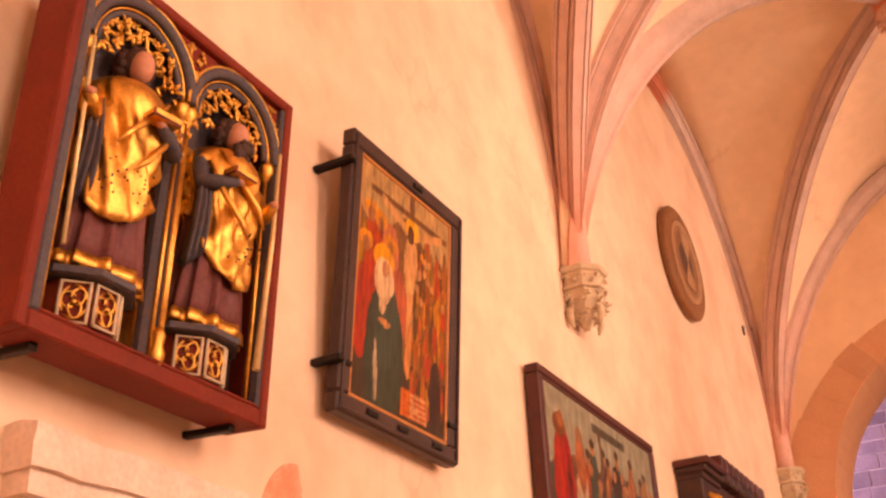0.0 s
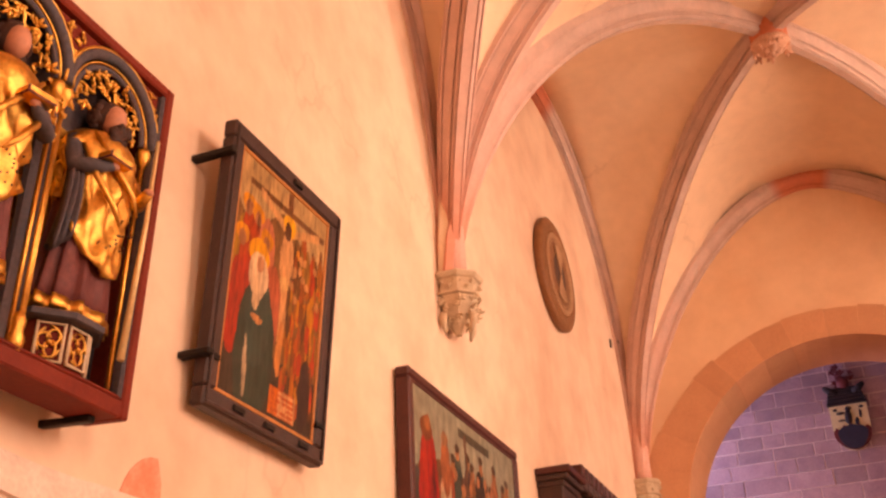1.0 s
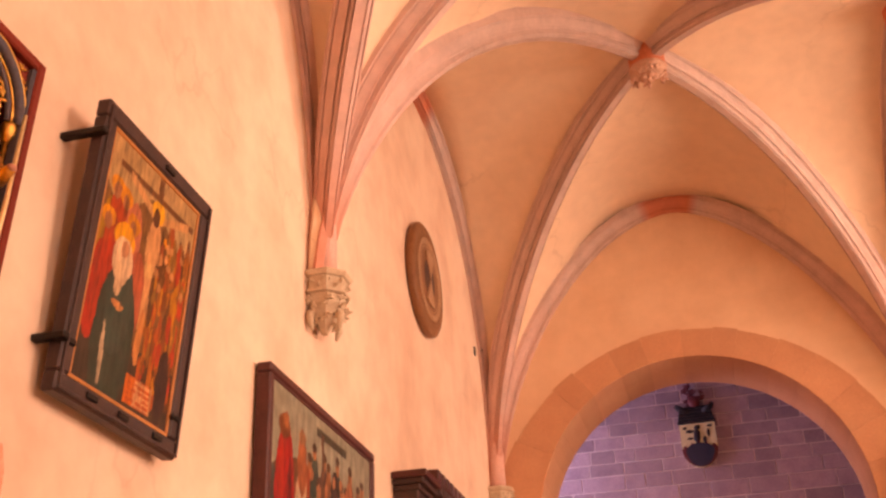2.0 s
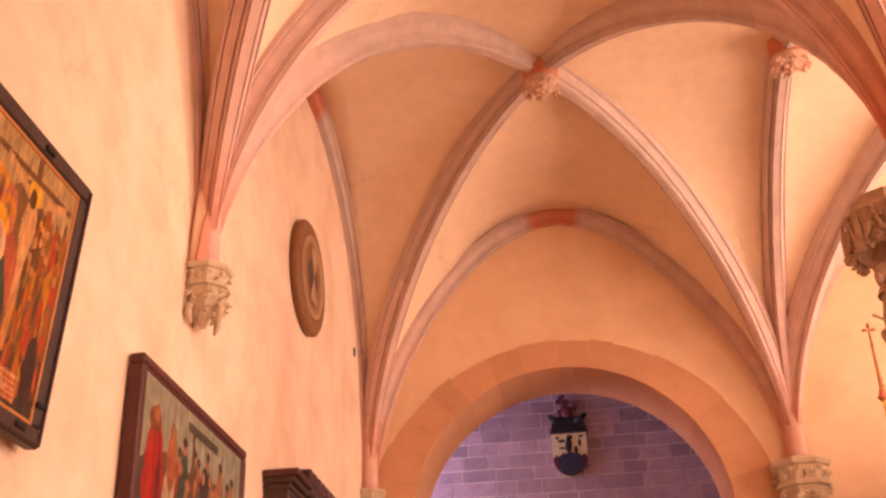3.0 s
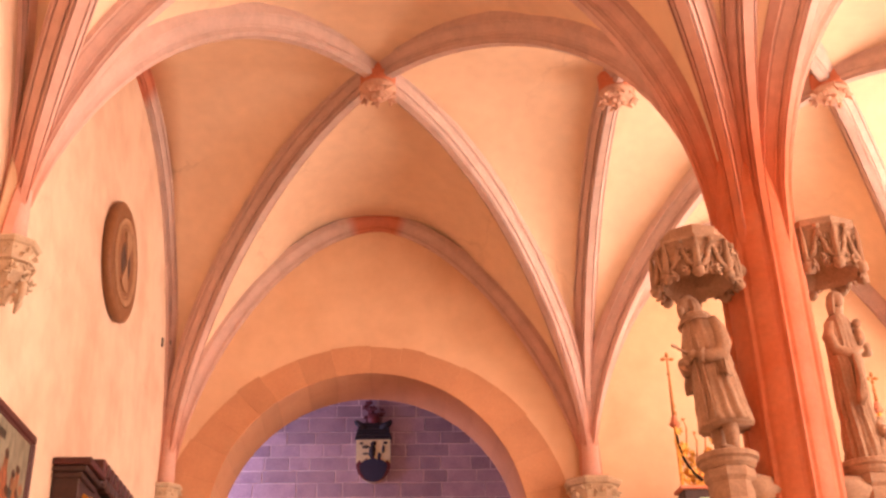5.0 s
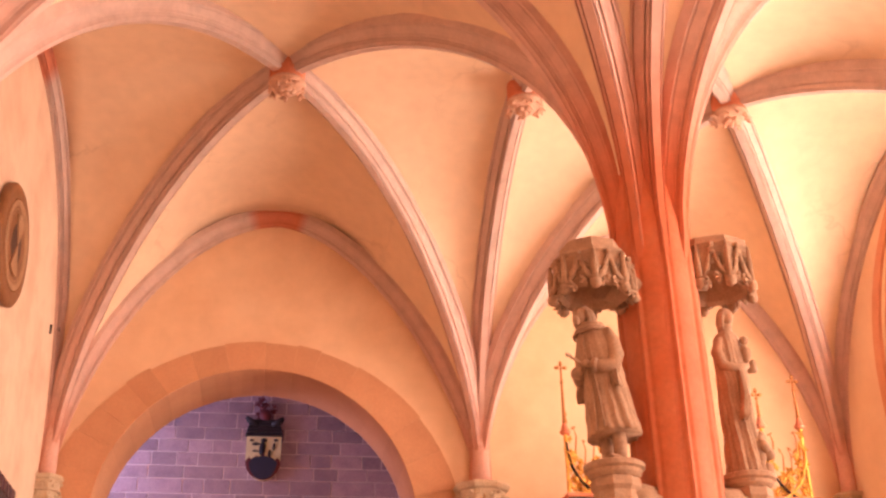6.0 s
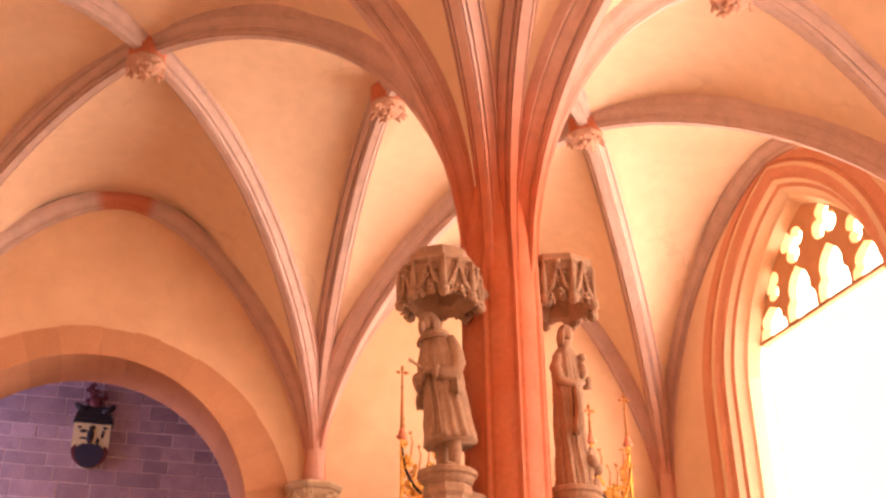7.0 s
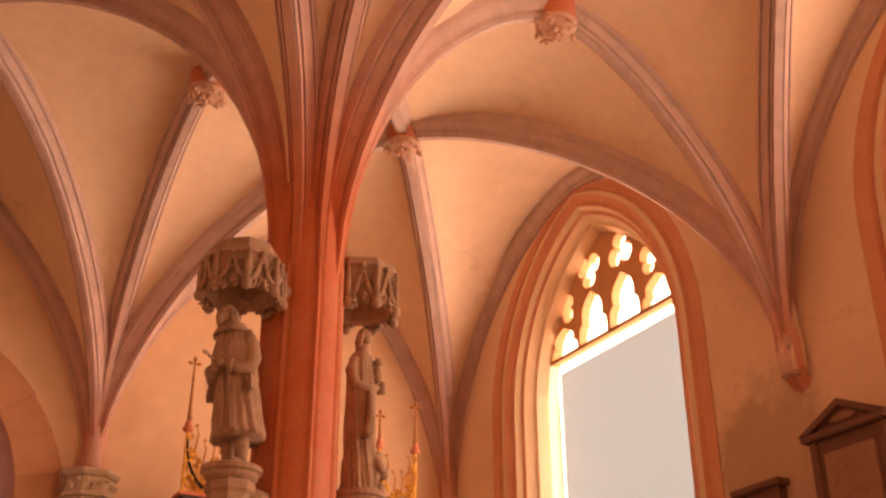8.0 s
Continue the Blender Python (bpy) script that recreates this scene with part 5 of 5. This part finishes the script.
def relief_case():
    Wc, H, D = 1.275, 1.545, 0.215
    m = wall_pose(0.33, -5.585, 3.16, 3.65)
    ob = thing("relief_case", m, "dark red carved altar wing case holding gilded figures under twin arches", "relief", "")
    for name, a in (("side_board", (-0.04, 0.01, 0, D, -0.022, H)), ("side_board", (Wc - 0.05, Wc, 0, D, -0.022, H)), ("bottom_board", (0.01, Wc - 0.05, 0, D, -0.022, 0.05)), ("top_board", (0.01, Wc - 0.05, 0, D, H - 0.05, H))):
        part(name, boxm(*a, bev=0.008), BOXRED, ob)
    part("back_board", boxm(0.01, Wc - 0.05, D - 0.03, D, 0.05, H - 0.05), BLUEGREY, ob)
    part("back_cloth", boxm(0.06, Wc - 0.16, D - 0.045, D - 0.03, 0.06, 1.12, 0.004), GOLD, ob, "punched gold cloth of honour")
    part("inner_moulding", boxm(Wc - 0.075, Wc - 0.05, 0.004, 0.06, 0.05, H - 0.05, 0.01), BLUEGREY, ob)
    part("inner_moulding", boxm(0.01, 0.06, 0.004, 0.06, 0.05, H - 0.05, 0.01), BLUEGREY, ob)
    part("inner_moulding", boxm(0.05, Wc - 0.05, 0.006, 0.05, 0.05, 0.07, 0.008), BOXRED, ob)
    rng = random.Random(9)
    cz, r = 1.19, 0.285
    for cx in (0.345, 0.915):
        # spandrel plate above the arch
        bm = bmesh.new()
        top = [(cx - 0.285 + 0.57 * k / 16, H - 0.055) for k in range(17)]
        low = [(cx - r * math.cos(k / 16 * math.pi), cz + r * math.sin(k / 16 * math.pi)) for k in range(17)]
        loft(bm, [[Vector((x, y, z)) for x, z in low] for y in (0.035, 0.06)], closed=False, smooth=False)
        for y in (0.035, 0.06):
            loft(bm, [[Vector((x, y, z)) for x, z in low], [Vector((x, y, z)) for x, z in top]], closed=False, smooth=False)
        part("spandrel", bm, BOXRED, ob)
        for rr, y, t, mt, nm in ((r, 0.03, 0.026, BLUEGREY, "arch_moulding"), (r - 0.035, 0.035, 0.006, GOLD, "arch_bead"), (r - 0.055, 0.045, 0.014, BLUEGREY, "inner_arch"), (r + 0.024, 0.018, 0.008, GOLD, "arch_bead")):
            bm = bmesh.new()
            tube(bm, [(cx - rr * math.cos(k / 20 * math.pi), y, cz + rr * math.sin(k / 20 * math.pi)) for k in range(21)], t, 7)
            made = part(nm, bm, mt, ob, "gilded bead" if mt is GOLD else "slate blue moulding")
            main = made if nm == "arch_moulding" else main
        # hanging leaf tracery
        for k in range(17):
            a = (k + 0.5) / 17 * math.pi
            for rr in (r - 0.085, r - 0.14):
                if rr < r - 0.1 and k % 2:
                    continue
                bm = bmesh.new()
                leaf(bm, (cx - rr * math.cos(a), 0.06 + rng.uniform(-0.015, 0.015), cz + rr * math.sin(a)), rng.uniform(0.034, 0.046), rng)
                part("gilt_leaf", bm, GOLD, main)
        for k in range(5):
            bm = bmesh.new()
            a0 = 0.3 + k * 0.6
            tube(bm, [(cx - (r - 0.12 + 0.04 * math.sin(j)) * math.cos(a0 + j * 0.1), 0.065, cz + (r - 0.12 + 0.04 * math.sin(j)) * math.sin(a0 + j * 0.1)) for j in range(7)], 0.009, 6)
            part("gilt_scroll", bm, GOLD, main)
        for s in (-1, 1):
            for j in range(3):
                bm = bmesh.new()
                leaf(bm, (cx + s * (0.235 + 0.02 * j), 0.03, H - 0.09 - 0.05 * j), 0.035, rng)
                part("spandrel_leaf", bm, GOLD, ob)
            # side shaft of the arch
            bm = bmesh.new()
            tube(bm, [(cx + s * 0.262, 0.05, 0.06), (cx + s * 0.262, 0.05, cz - 0.06)], 0.011, 7)
            part("slender_shaft", bm, GOLD, ob)
            bm = lathe(bmesh.new(), ((0.012, cz - 0.09), (0.03, cz - 0.05), (0.035, cz - 0.02), (0.03, cz)), 8, at=(cx + s * 0.262, 0.05, 0))
            part("shaft_capital", bm, GOLD, ob)
    # central pier
    bm = boxm(0.575, 0.685, 0.05, 0.13, 0.05, cz - 0.1, 0.025)
    pier = part("pier", bm, BLUEGREY, ob)
    for x, y in ((0.605, 0.045), (0.655, 0.045), (0.63, 0.03)):
        part("pier_shaft", tube(bmesh.new(), [(x, y, 0.06), (x, y, cz - 0.2)], 0.009, 8), GOLD, pier)
    bm = lathe(bmesh.new(), ((0.028, 0.05), (0.034, 0.1), (0.024, 0.13), (0.03, 0.17), (0.018, 0.2)), 8, at=(0.63, 0.035, 0))
    part("pier_base", bm, GOLD, pier)
    bm = lathe(bmesh.new(), ((0.03, cz - 0.22), (0.045, cz - 0.1), (0.06, cz - 0.04), (0.05, cz)), 8, at=(0.63, 0.09, 0))
    for k in range(16):
        leaf(bm, (0.63 + rng.uniform(-0.06, 0.06), 0.04 + rng.uniform(-0.01, 0.02), cz - 0.26 + 0.018 * k), 0.032, rng)
    part("pier_capital", bm, GOLD, pier)
    # pedestals with pierced panels
    for cx in (0.335, 0.925):
        t = math.pi / 8
        bm = lathe(bmesh.new(), ((0.20, 0.245), (0.215, 0.25), (0.215, 0.275), (0.19, 0.285)), 8, at=(cx, 0.16, 0), turn=t, smooth=False)
        for v in bm.verts:
            v.co.y = min(v.co.y, D - 0.02)
        part("pedestal_slab", bm, BLUEGREY, ob)
        bm = bmesh.new()
        tube(bm, [(cx + 0.2 * math.cos(a), 0.16 + 0.2 * math.sin(a), 0.27) for a in [math.pi + t + k * math.pi / 4 for k in range(4)]], 0.012, 6)
        part("pedestal_bead", bm, GOLD, ob)
        bm = lathe(bmesh.new(), ((0.15, 0.06), (0.155, 0.245)), 8, at=(cx, 0.16, 0), turn=t, smooth=False)
        for v in bm.verts:
            v.co.y = min(v.co.y, D - 0.02)
        core = part("pedestal_core", bm, BOXRED, ob)
        for k in range(3):
            a = math.pi * 1.25 + k * math.pi / 4
            ux, uy = -math.sin(a), math.cos(a)
            px, py = cx + 0.152 * math.cos(a), 0.16 + 0.152 * math.sin(a)
            bm = bmesh.new()
            q = [(px + ux * s * 0.05, py + uy * s * 0.05, z) for s, z in ((-1, 0.085), (1, 0.085), (1, 0.235), (-1, 0.235), (-1, 0.085))]
            tube(bm, q, 0.008, 5)
            part("panel_frame", bm, SAND, core, "pale square frame")
            for e in range(6):
                # six curling tendrils round the middle of the panel
                b = e * math.pi / 3 + 0.3
                path = []
                for q in range(8):
                    rr, th = 0.012 + 0.031 * min(1, q / 4), b + (0.35 * q if e % 2 else -0.35 * q)
                    path.append((px + ux * rr * math.cos(th) * 1.05, py + uy * rr * math.cos(th) * 1.05, 0.16 + 1.45 * rr * math.sin(th)))
                part("tendril", tube(bmesh.new(), path, 0.0052, 5), GOLD, core)
            part("panel_bud", blob(bmesh.new(), (px, py, 0.16), 0.012), GOLD, core)
    # iron brackets below
    for x in (0.12, Wc - 0.12):
        part("bracket", boxm(x - 0.02, x + 0.02, 0.08, 0.345, -0.052, -0.022, 0.005), IRON, ob, "black iron bracket")
    for cx, side, seed in ((0.335, -1, 1), (0.925, 1, 2)):
        st = link("carved_figure", saint(seed, side), [ROBE, GOLD, SKIN, HAIR, BLUEGREY, STAVE])
        st.matrix_world = m @ pose(cx, 0.10, 0.287, 0, 2.0, -12 if side < 0 else -6) @ Matrix.Scale(1.19, 4)
        tagged(st, "carved figure in wine robe and gilded mantle on a pedestal" if side < 0 else "bearded carved figure in gilded mantle holding a long staff", "statue", "figures in the relief case")
    return ob


relief_case()


# ---------------------------------------------------------------- other things on the long wall
def round_hatchment():
    ob = thing("round_plaque", wall_pose(0.10, 3.80, 7.41), "round carved wooden memorial disc hanging high on plaster", "plaque")
    ob.matrix_world = ob.matrix_world @ pose(0, 0, 0, 90, 0, 0)
    # local z now points out of the wall
    R = 0.70
    prof = ((R * 0.98, -0.095), (R, -0.06), (R, -0.02), (R * 0.96, 0.0), (R * 0.86, 0.012), (R * 0.80, 0.0), (R * 0.77, 0.01))
    bm = lathe(bmesh.new(), prof, 48)
    part("outer_ring", bm, DISCWOOD, ob)
    bm = lathe(bmesh.new(), ((R * 0.76, 0.0), (R * 0.72, 0.022), (R * 0.66, 0.018), (R * 0.60, 0.004), (R * 0.585, 0.016), (R * 0.56, 0.0)), 48)
    part("inner_ring", bm, DISCMID, ob)
    for k in range(56):
        a = k / 56 * math.tau
        bm = bmesh.new()
        blob(bm, (R * 0.74 * math.cos(a), R * 0.74 * math.sin(a), 0.016), 0.009)
        part("bead", bm, DISCWOOD, ob)
    bm = lathe(bmesh.new(), ((R * 0.56, 0.0), (R * 0.3, 0.012), (0.02, 0.018)), 32)
    part("field", bm, DISCDARK, ob)
    # hour-glass of two lighter wedges
    for s in (1, -1):
        bm = bmesh.new()
        pts = [(0, 0)] + [(R * 0.5 * math.cos(a), R * 0.5 * math.sin(a)) for a in [s * math.pi / 2 + d for d in (-0.5, -0.25, 0, 0.25, 0.5)]]
        loft(bm, [[Vector((x, y, z)) for x, y in pts] for z in (0.012, 0.03)], smooth=False)
        part("wedge", bm, DISCMID, ob)
    return ob


round_hatchment()

for y, z, r in ((7.02, 7.74, 0.035),):
    bm = tube(bmesh.new(), [(-0.01, y, z), (0.05, y, z), (0.06, y, z)], [r * 0.7, r, r * 0.9], 10)
    tagged(link("wall_peg", bm, IRON), "small dark round peg in the plaster near the corner", "peg")
tagged(link("wall_hook", boxm(-0.01, 0.02, 6.68, 6.74, 7.55, 7.68, 0.01), IRON), "small flat iron hook on the plaster wall", "hook")
tagged(link("wall_hook", boxm(XR - 0.01, XR + 0.01, 5.91, 5.95, 7.61, 7.65, 0.008), EPIPALE), "tiny iron stub in the peach plaster", "hook")


def shrine():
    """A wall shrine with a moulded cornice and stepped cresting."""
    ob = thing("wall_shrine", pose(0, 2.42, 2.3), "dark carved wooden wall shrine with moulded cornice and stepped cresting", "shrine")
    part("body", boxm(0.0, 0.25, 0.06, 2.3, 0.0, 2.28, 0.01), DARKFRAME, ob)
    for k, (d, z0, z1) in enumerate(((0.28, 2.22, 2.28), (0.32, 2.28, 2.34), (0.36, 2.34, 2.41))):
        part("cornice", boxm(0.0, d, 0.04 - 0.02 * k, 0.62, z0, z1, 0.012), REDFRAME if k == 2 else DARKFRAME, ob)
    rng = random.Random(3)
    for k in range(9):
        y = 0.58 + 0.19 * k
        part("crest_step", boxm(0.14, 0.34, y, y + 0.12, 2.41, 2.56, 0.015), REDFRAME, ob)
        part("crest_moulding", boxm(0.10, 0.335, y, y + 0.186, 2.30, 2.42, 0.02), DARKFRAME, ob)
    for k in range(90):
        bm = bmesh.new()
        leaf(bm, (0.268, 0.2 + rng.random() * 1.9, 1.72 + rng.random() * 0.46), rng.uniform(0.05, 0.075), rng)
        part("gilt_leaf", bm, GOLD, ob)
    part("shelf", boxm(0.0, 0.3, 0.0, 2.36, -0.08, 0.0, 0.015), DARKFRAME, ob)
    return ob


shrine()

# worn stone slab with a moulded edge, and fresco remains below the relief case
slab = thing("stone_slab", pose(0, -5.33, 0), "worn pale stone tomb slab set against the wall", "slab")
def worn(bm, cuts, amp):
    bmesh.ops.subdivide_edges(bm, edges=bm.edges[:], cuts=cuts, use_grid_fill=True)
    for v in bm.verts:
        v.co += amp * noise.noise_vector(v.co * 4) + 0.5 * amp * noise.noise_vector(v.co * 13)
    return bm


part("top_course", worn(boxm(-0.03, 0.15, 0.0, 1.42, 2.78, 2.93), 12, 0.02), SLAB, slab)
part("fillet", worn(boxm(-0.03, 0.125, 0.02, 1.40, 2.70, 2.80), 10, 0.012), SLAB, slab)
part("face", worn(boxm(-0.03, 0.085, 0.05, 1.36, 0.0, 2.72), 12, 0.014), SLAB, slab)
bm = bmesh.new()
out = [(0.05, 2.2), (0.02, 2.6)] + [(0.32 - 0.28 * math.cos(k / 8 * math.pi / 2), 2.85 + 0.36 * math.sin(k / 8 * math.pi / 2)) for k in range(9)] + [(0.36, 3.1), (0.35, 2.7), (0.4, 2.2)]
loft(bm, [[Vector((x, -3.97 + a, b)) for a, b in out] for x in (-0.01, 0.005)], smooth=False)
tagged(link("fresco_patch", bm, FRESCO), "faded red fresco fragment on the plaster wall", "fresco")


# ---------------------------------------------------------------- arms on the violet wall
def arms():
    ob = thing("heraldic_shield", pose(2.92, YS + 0.034, 7.0), "painted wooden coat of arms with dark helm and crest", "shield")
    def shield(w, top, low):
        left = [(-w, top), (-w, 0.0)] + [(-w * math.cos(k / 8 * math.pi / 2), low * math.sin(k / 8 * math.pi / 2)) for k in range(1, 9)]
        return left + [(-x, z) for x, z in reversed(left[:-1])]
    part("field", prism(bmesh.new(), shield(0.29, 0.37, -0.37), -0.06, 0.02), SHCREAM, ob, "cream upper field")
    low = [(-0.29, -0.06)] + [(-0.29 * math.cos(k / 8 * math.pi / 2), -0.06 - 0.31 * math.sin(k / 8 * math.pi / 2)) for k in range(1, 9)]
    low = low + [(-x, z) for x, z in reversed(low[:-1])]
    zig = [(0.29 - 0.058 * k, -0.06 + (0.05 + 0.10 * (1 - abs(k - 5) / 5) if k % 2 else 0.0)) for k in range(1, 10)]
    part("base_field", prism(bmesh.new(), low + zig, -0.075, -0.058), SHRED, ob, "dark red indented base")
    low2 = [(x * 0.8, z * 0.92 - 0.02) for x, z in low]
    part("base_mound", prism(bmesh.new(), low2 + [(0.16, 0.0), (0.0, 0.04), (-0.16, 0.0)], -0.085, -0.073), SHBLUE, ob, "blue-black base")
    bm = bmesh.new()
    for x, z, r, sx, sz in ((-0.02, 0.16, 0.11, 0.6, 1.3), (0.0, 0.30, 0.06, 1, 0.8), (-0.13, 0.24, 0.05, 1.5, 0.6), (-0.13, 0.12, 0.04, 1.6, 0.5), (0.10, 0.08, 0.05, 0.7, 1.4), (0.17, 0.2, 0.035, 0.8, 2.2), (0.2, 0.31, 0.04, 1.2, 0.6), (-0.2, 0.30, 0.04, 1, 0.6)):
        blob(bm, (x, -0.065, z), r, (sx, 0.25, sz))
    part("charge", bm, SHBLACK, ob, "black charge")
    bm = bmesh.new()
    for k in range(5):
        box(bm, -0.31 + 0.015 * k, 0.31 - 0.015 * k, -0.09 - 0.01 * (k % 2), 0.02, 0.375 + 0.058 * k, 0.375 + 0.058 * (k + 1) - 0.004, 0.012)
    part("helm", bm, SHBLACK, ob)
    for s in (-1, 1):
        bm = tube(bmesh.new(), [(s * 0.12, -0.05, 0.56), (s * 0.27, -0.06, 0.66), (s * 0.31, -0.06, 0.70)], [0.06, 0.05, 0.03], 7)
        part("mantling", bm, SHBLACK, ob)
    rng = random.Random(8)
    crest = part("crest", blob(bmesh.new(), (0, -0.05, 0.74), 0.12, (0.9, 0.6, 1), seg=12), SHRED, ob, "dark crest")
    for k in range(18):
        bm = bmesh.new()
        leaf(bm, (rng.uniform(-0.15, 0.15), -0.05, rng.uniform(0.72, 1.06)), rng.uniform(0.06, 0.09), rng)
        part("plume", bm, SHRED, crest)
    return ob


arms()


# ---------------------------------------------------------------- epitaphs on the window wall
def epitaph(y, z, w, h, gable, label):
    """A dark wall monument; local x along the wall, y into it."""
    ob = thing("epitaph", pose(XR - 0.14, y, z, 0, 0, -90), label, "epitaph", "dark wall epitaphs")
    part("tablet", boxm(0.05, w - 0.05, 0.03, 0.15, 0.0, h, 0.012), EPITAPH, ob)
    part("pilaster", boxm(0.0, 0.10, 0.0, 0.14, 0.0, h, 0.012), EPITAPH, ob)
    part("pilaster", boxm(w - 0.10, w, 0.0, 0.14, 0.0, h, 0.012), EPITAPH, ob)
    part("cornice", boxm(-0.06, w + 0.06, -0.05, 0.14, h, h + 0.07, 0.012), EPITAPH, ob)
    part("relief", boxm(0.16, w - 0.16, 0.01, 0.04, 0.25, h - 0.15, 0.01), EPIPALE, ob, "worn relief field")
    if gable:
        for s in (0, 1):
            xs = ((-0.08, 0.07), (w / 2, 0.07 + gable), (w / 2, gable), (0.06, 0.07)) if s == 0 else ((w + 0.08, 0.07), (w / 2, 0.07 + gable), (w / 2, gable), (w - 0.06, 0.07))
            part("gable_slope", prism(bmesh.new(), [(x, h + v) for x, v in xs], -0.05, 0.14), EPITAPH, ob)
        part("gable_field", prism(bmesh.new(), [(0.05, h + 0.07), (w - 0.05, h + 0.07), (w / 2, h + gable + 0.01)], 0.02, 0.14), EPITAPH, ob)
        bm = bmesh.new()
        blob(bm, (w * 0.5, 0.02, h + 0.07 + gable * 0.36), 0.1, (1.9, 0.3, 0.65), seg=12)
        part("cartouche", bm, EPIPALE, ob, "paler oval cartouche")
    part("sill", boxm(-0.05, w + 0.05, -0.03, 0.14, -0.09, 0.0, 0.012), EPITAPH, ob)
    return ob


epitaph(-0.09, 3.2, 0.96, 1.78, 0.26, "dark stone wall epitaph with a gabled top")
epitaph(1.0, 3.02, 0.60, 1.66, 0, "low dark stone epitaph below the window")
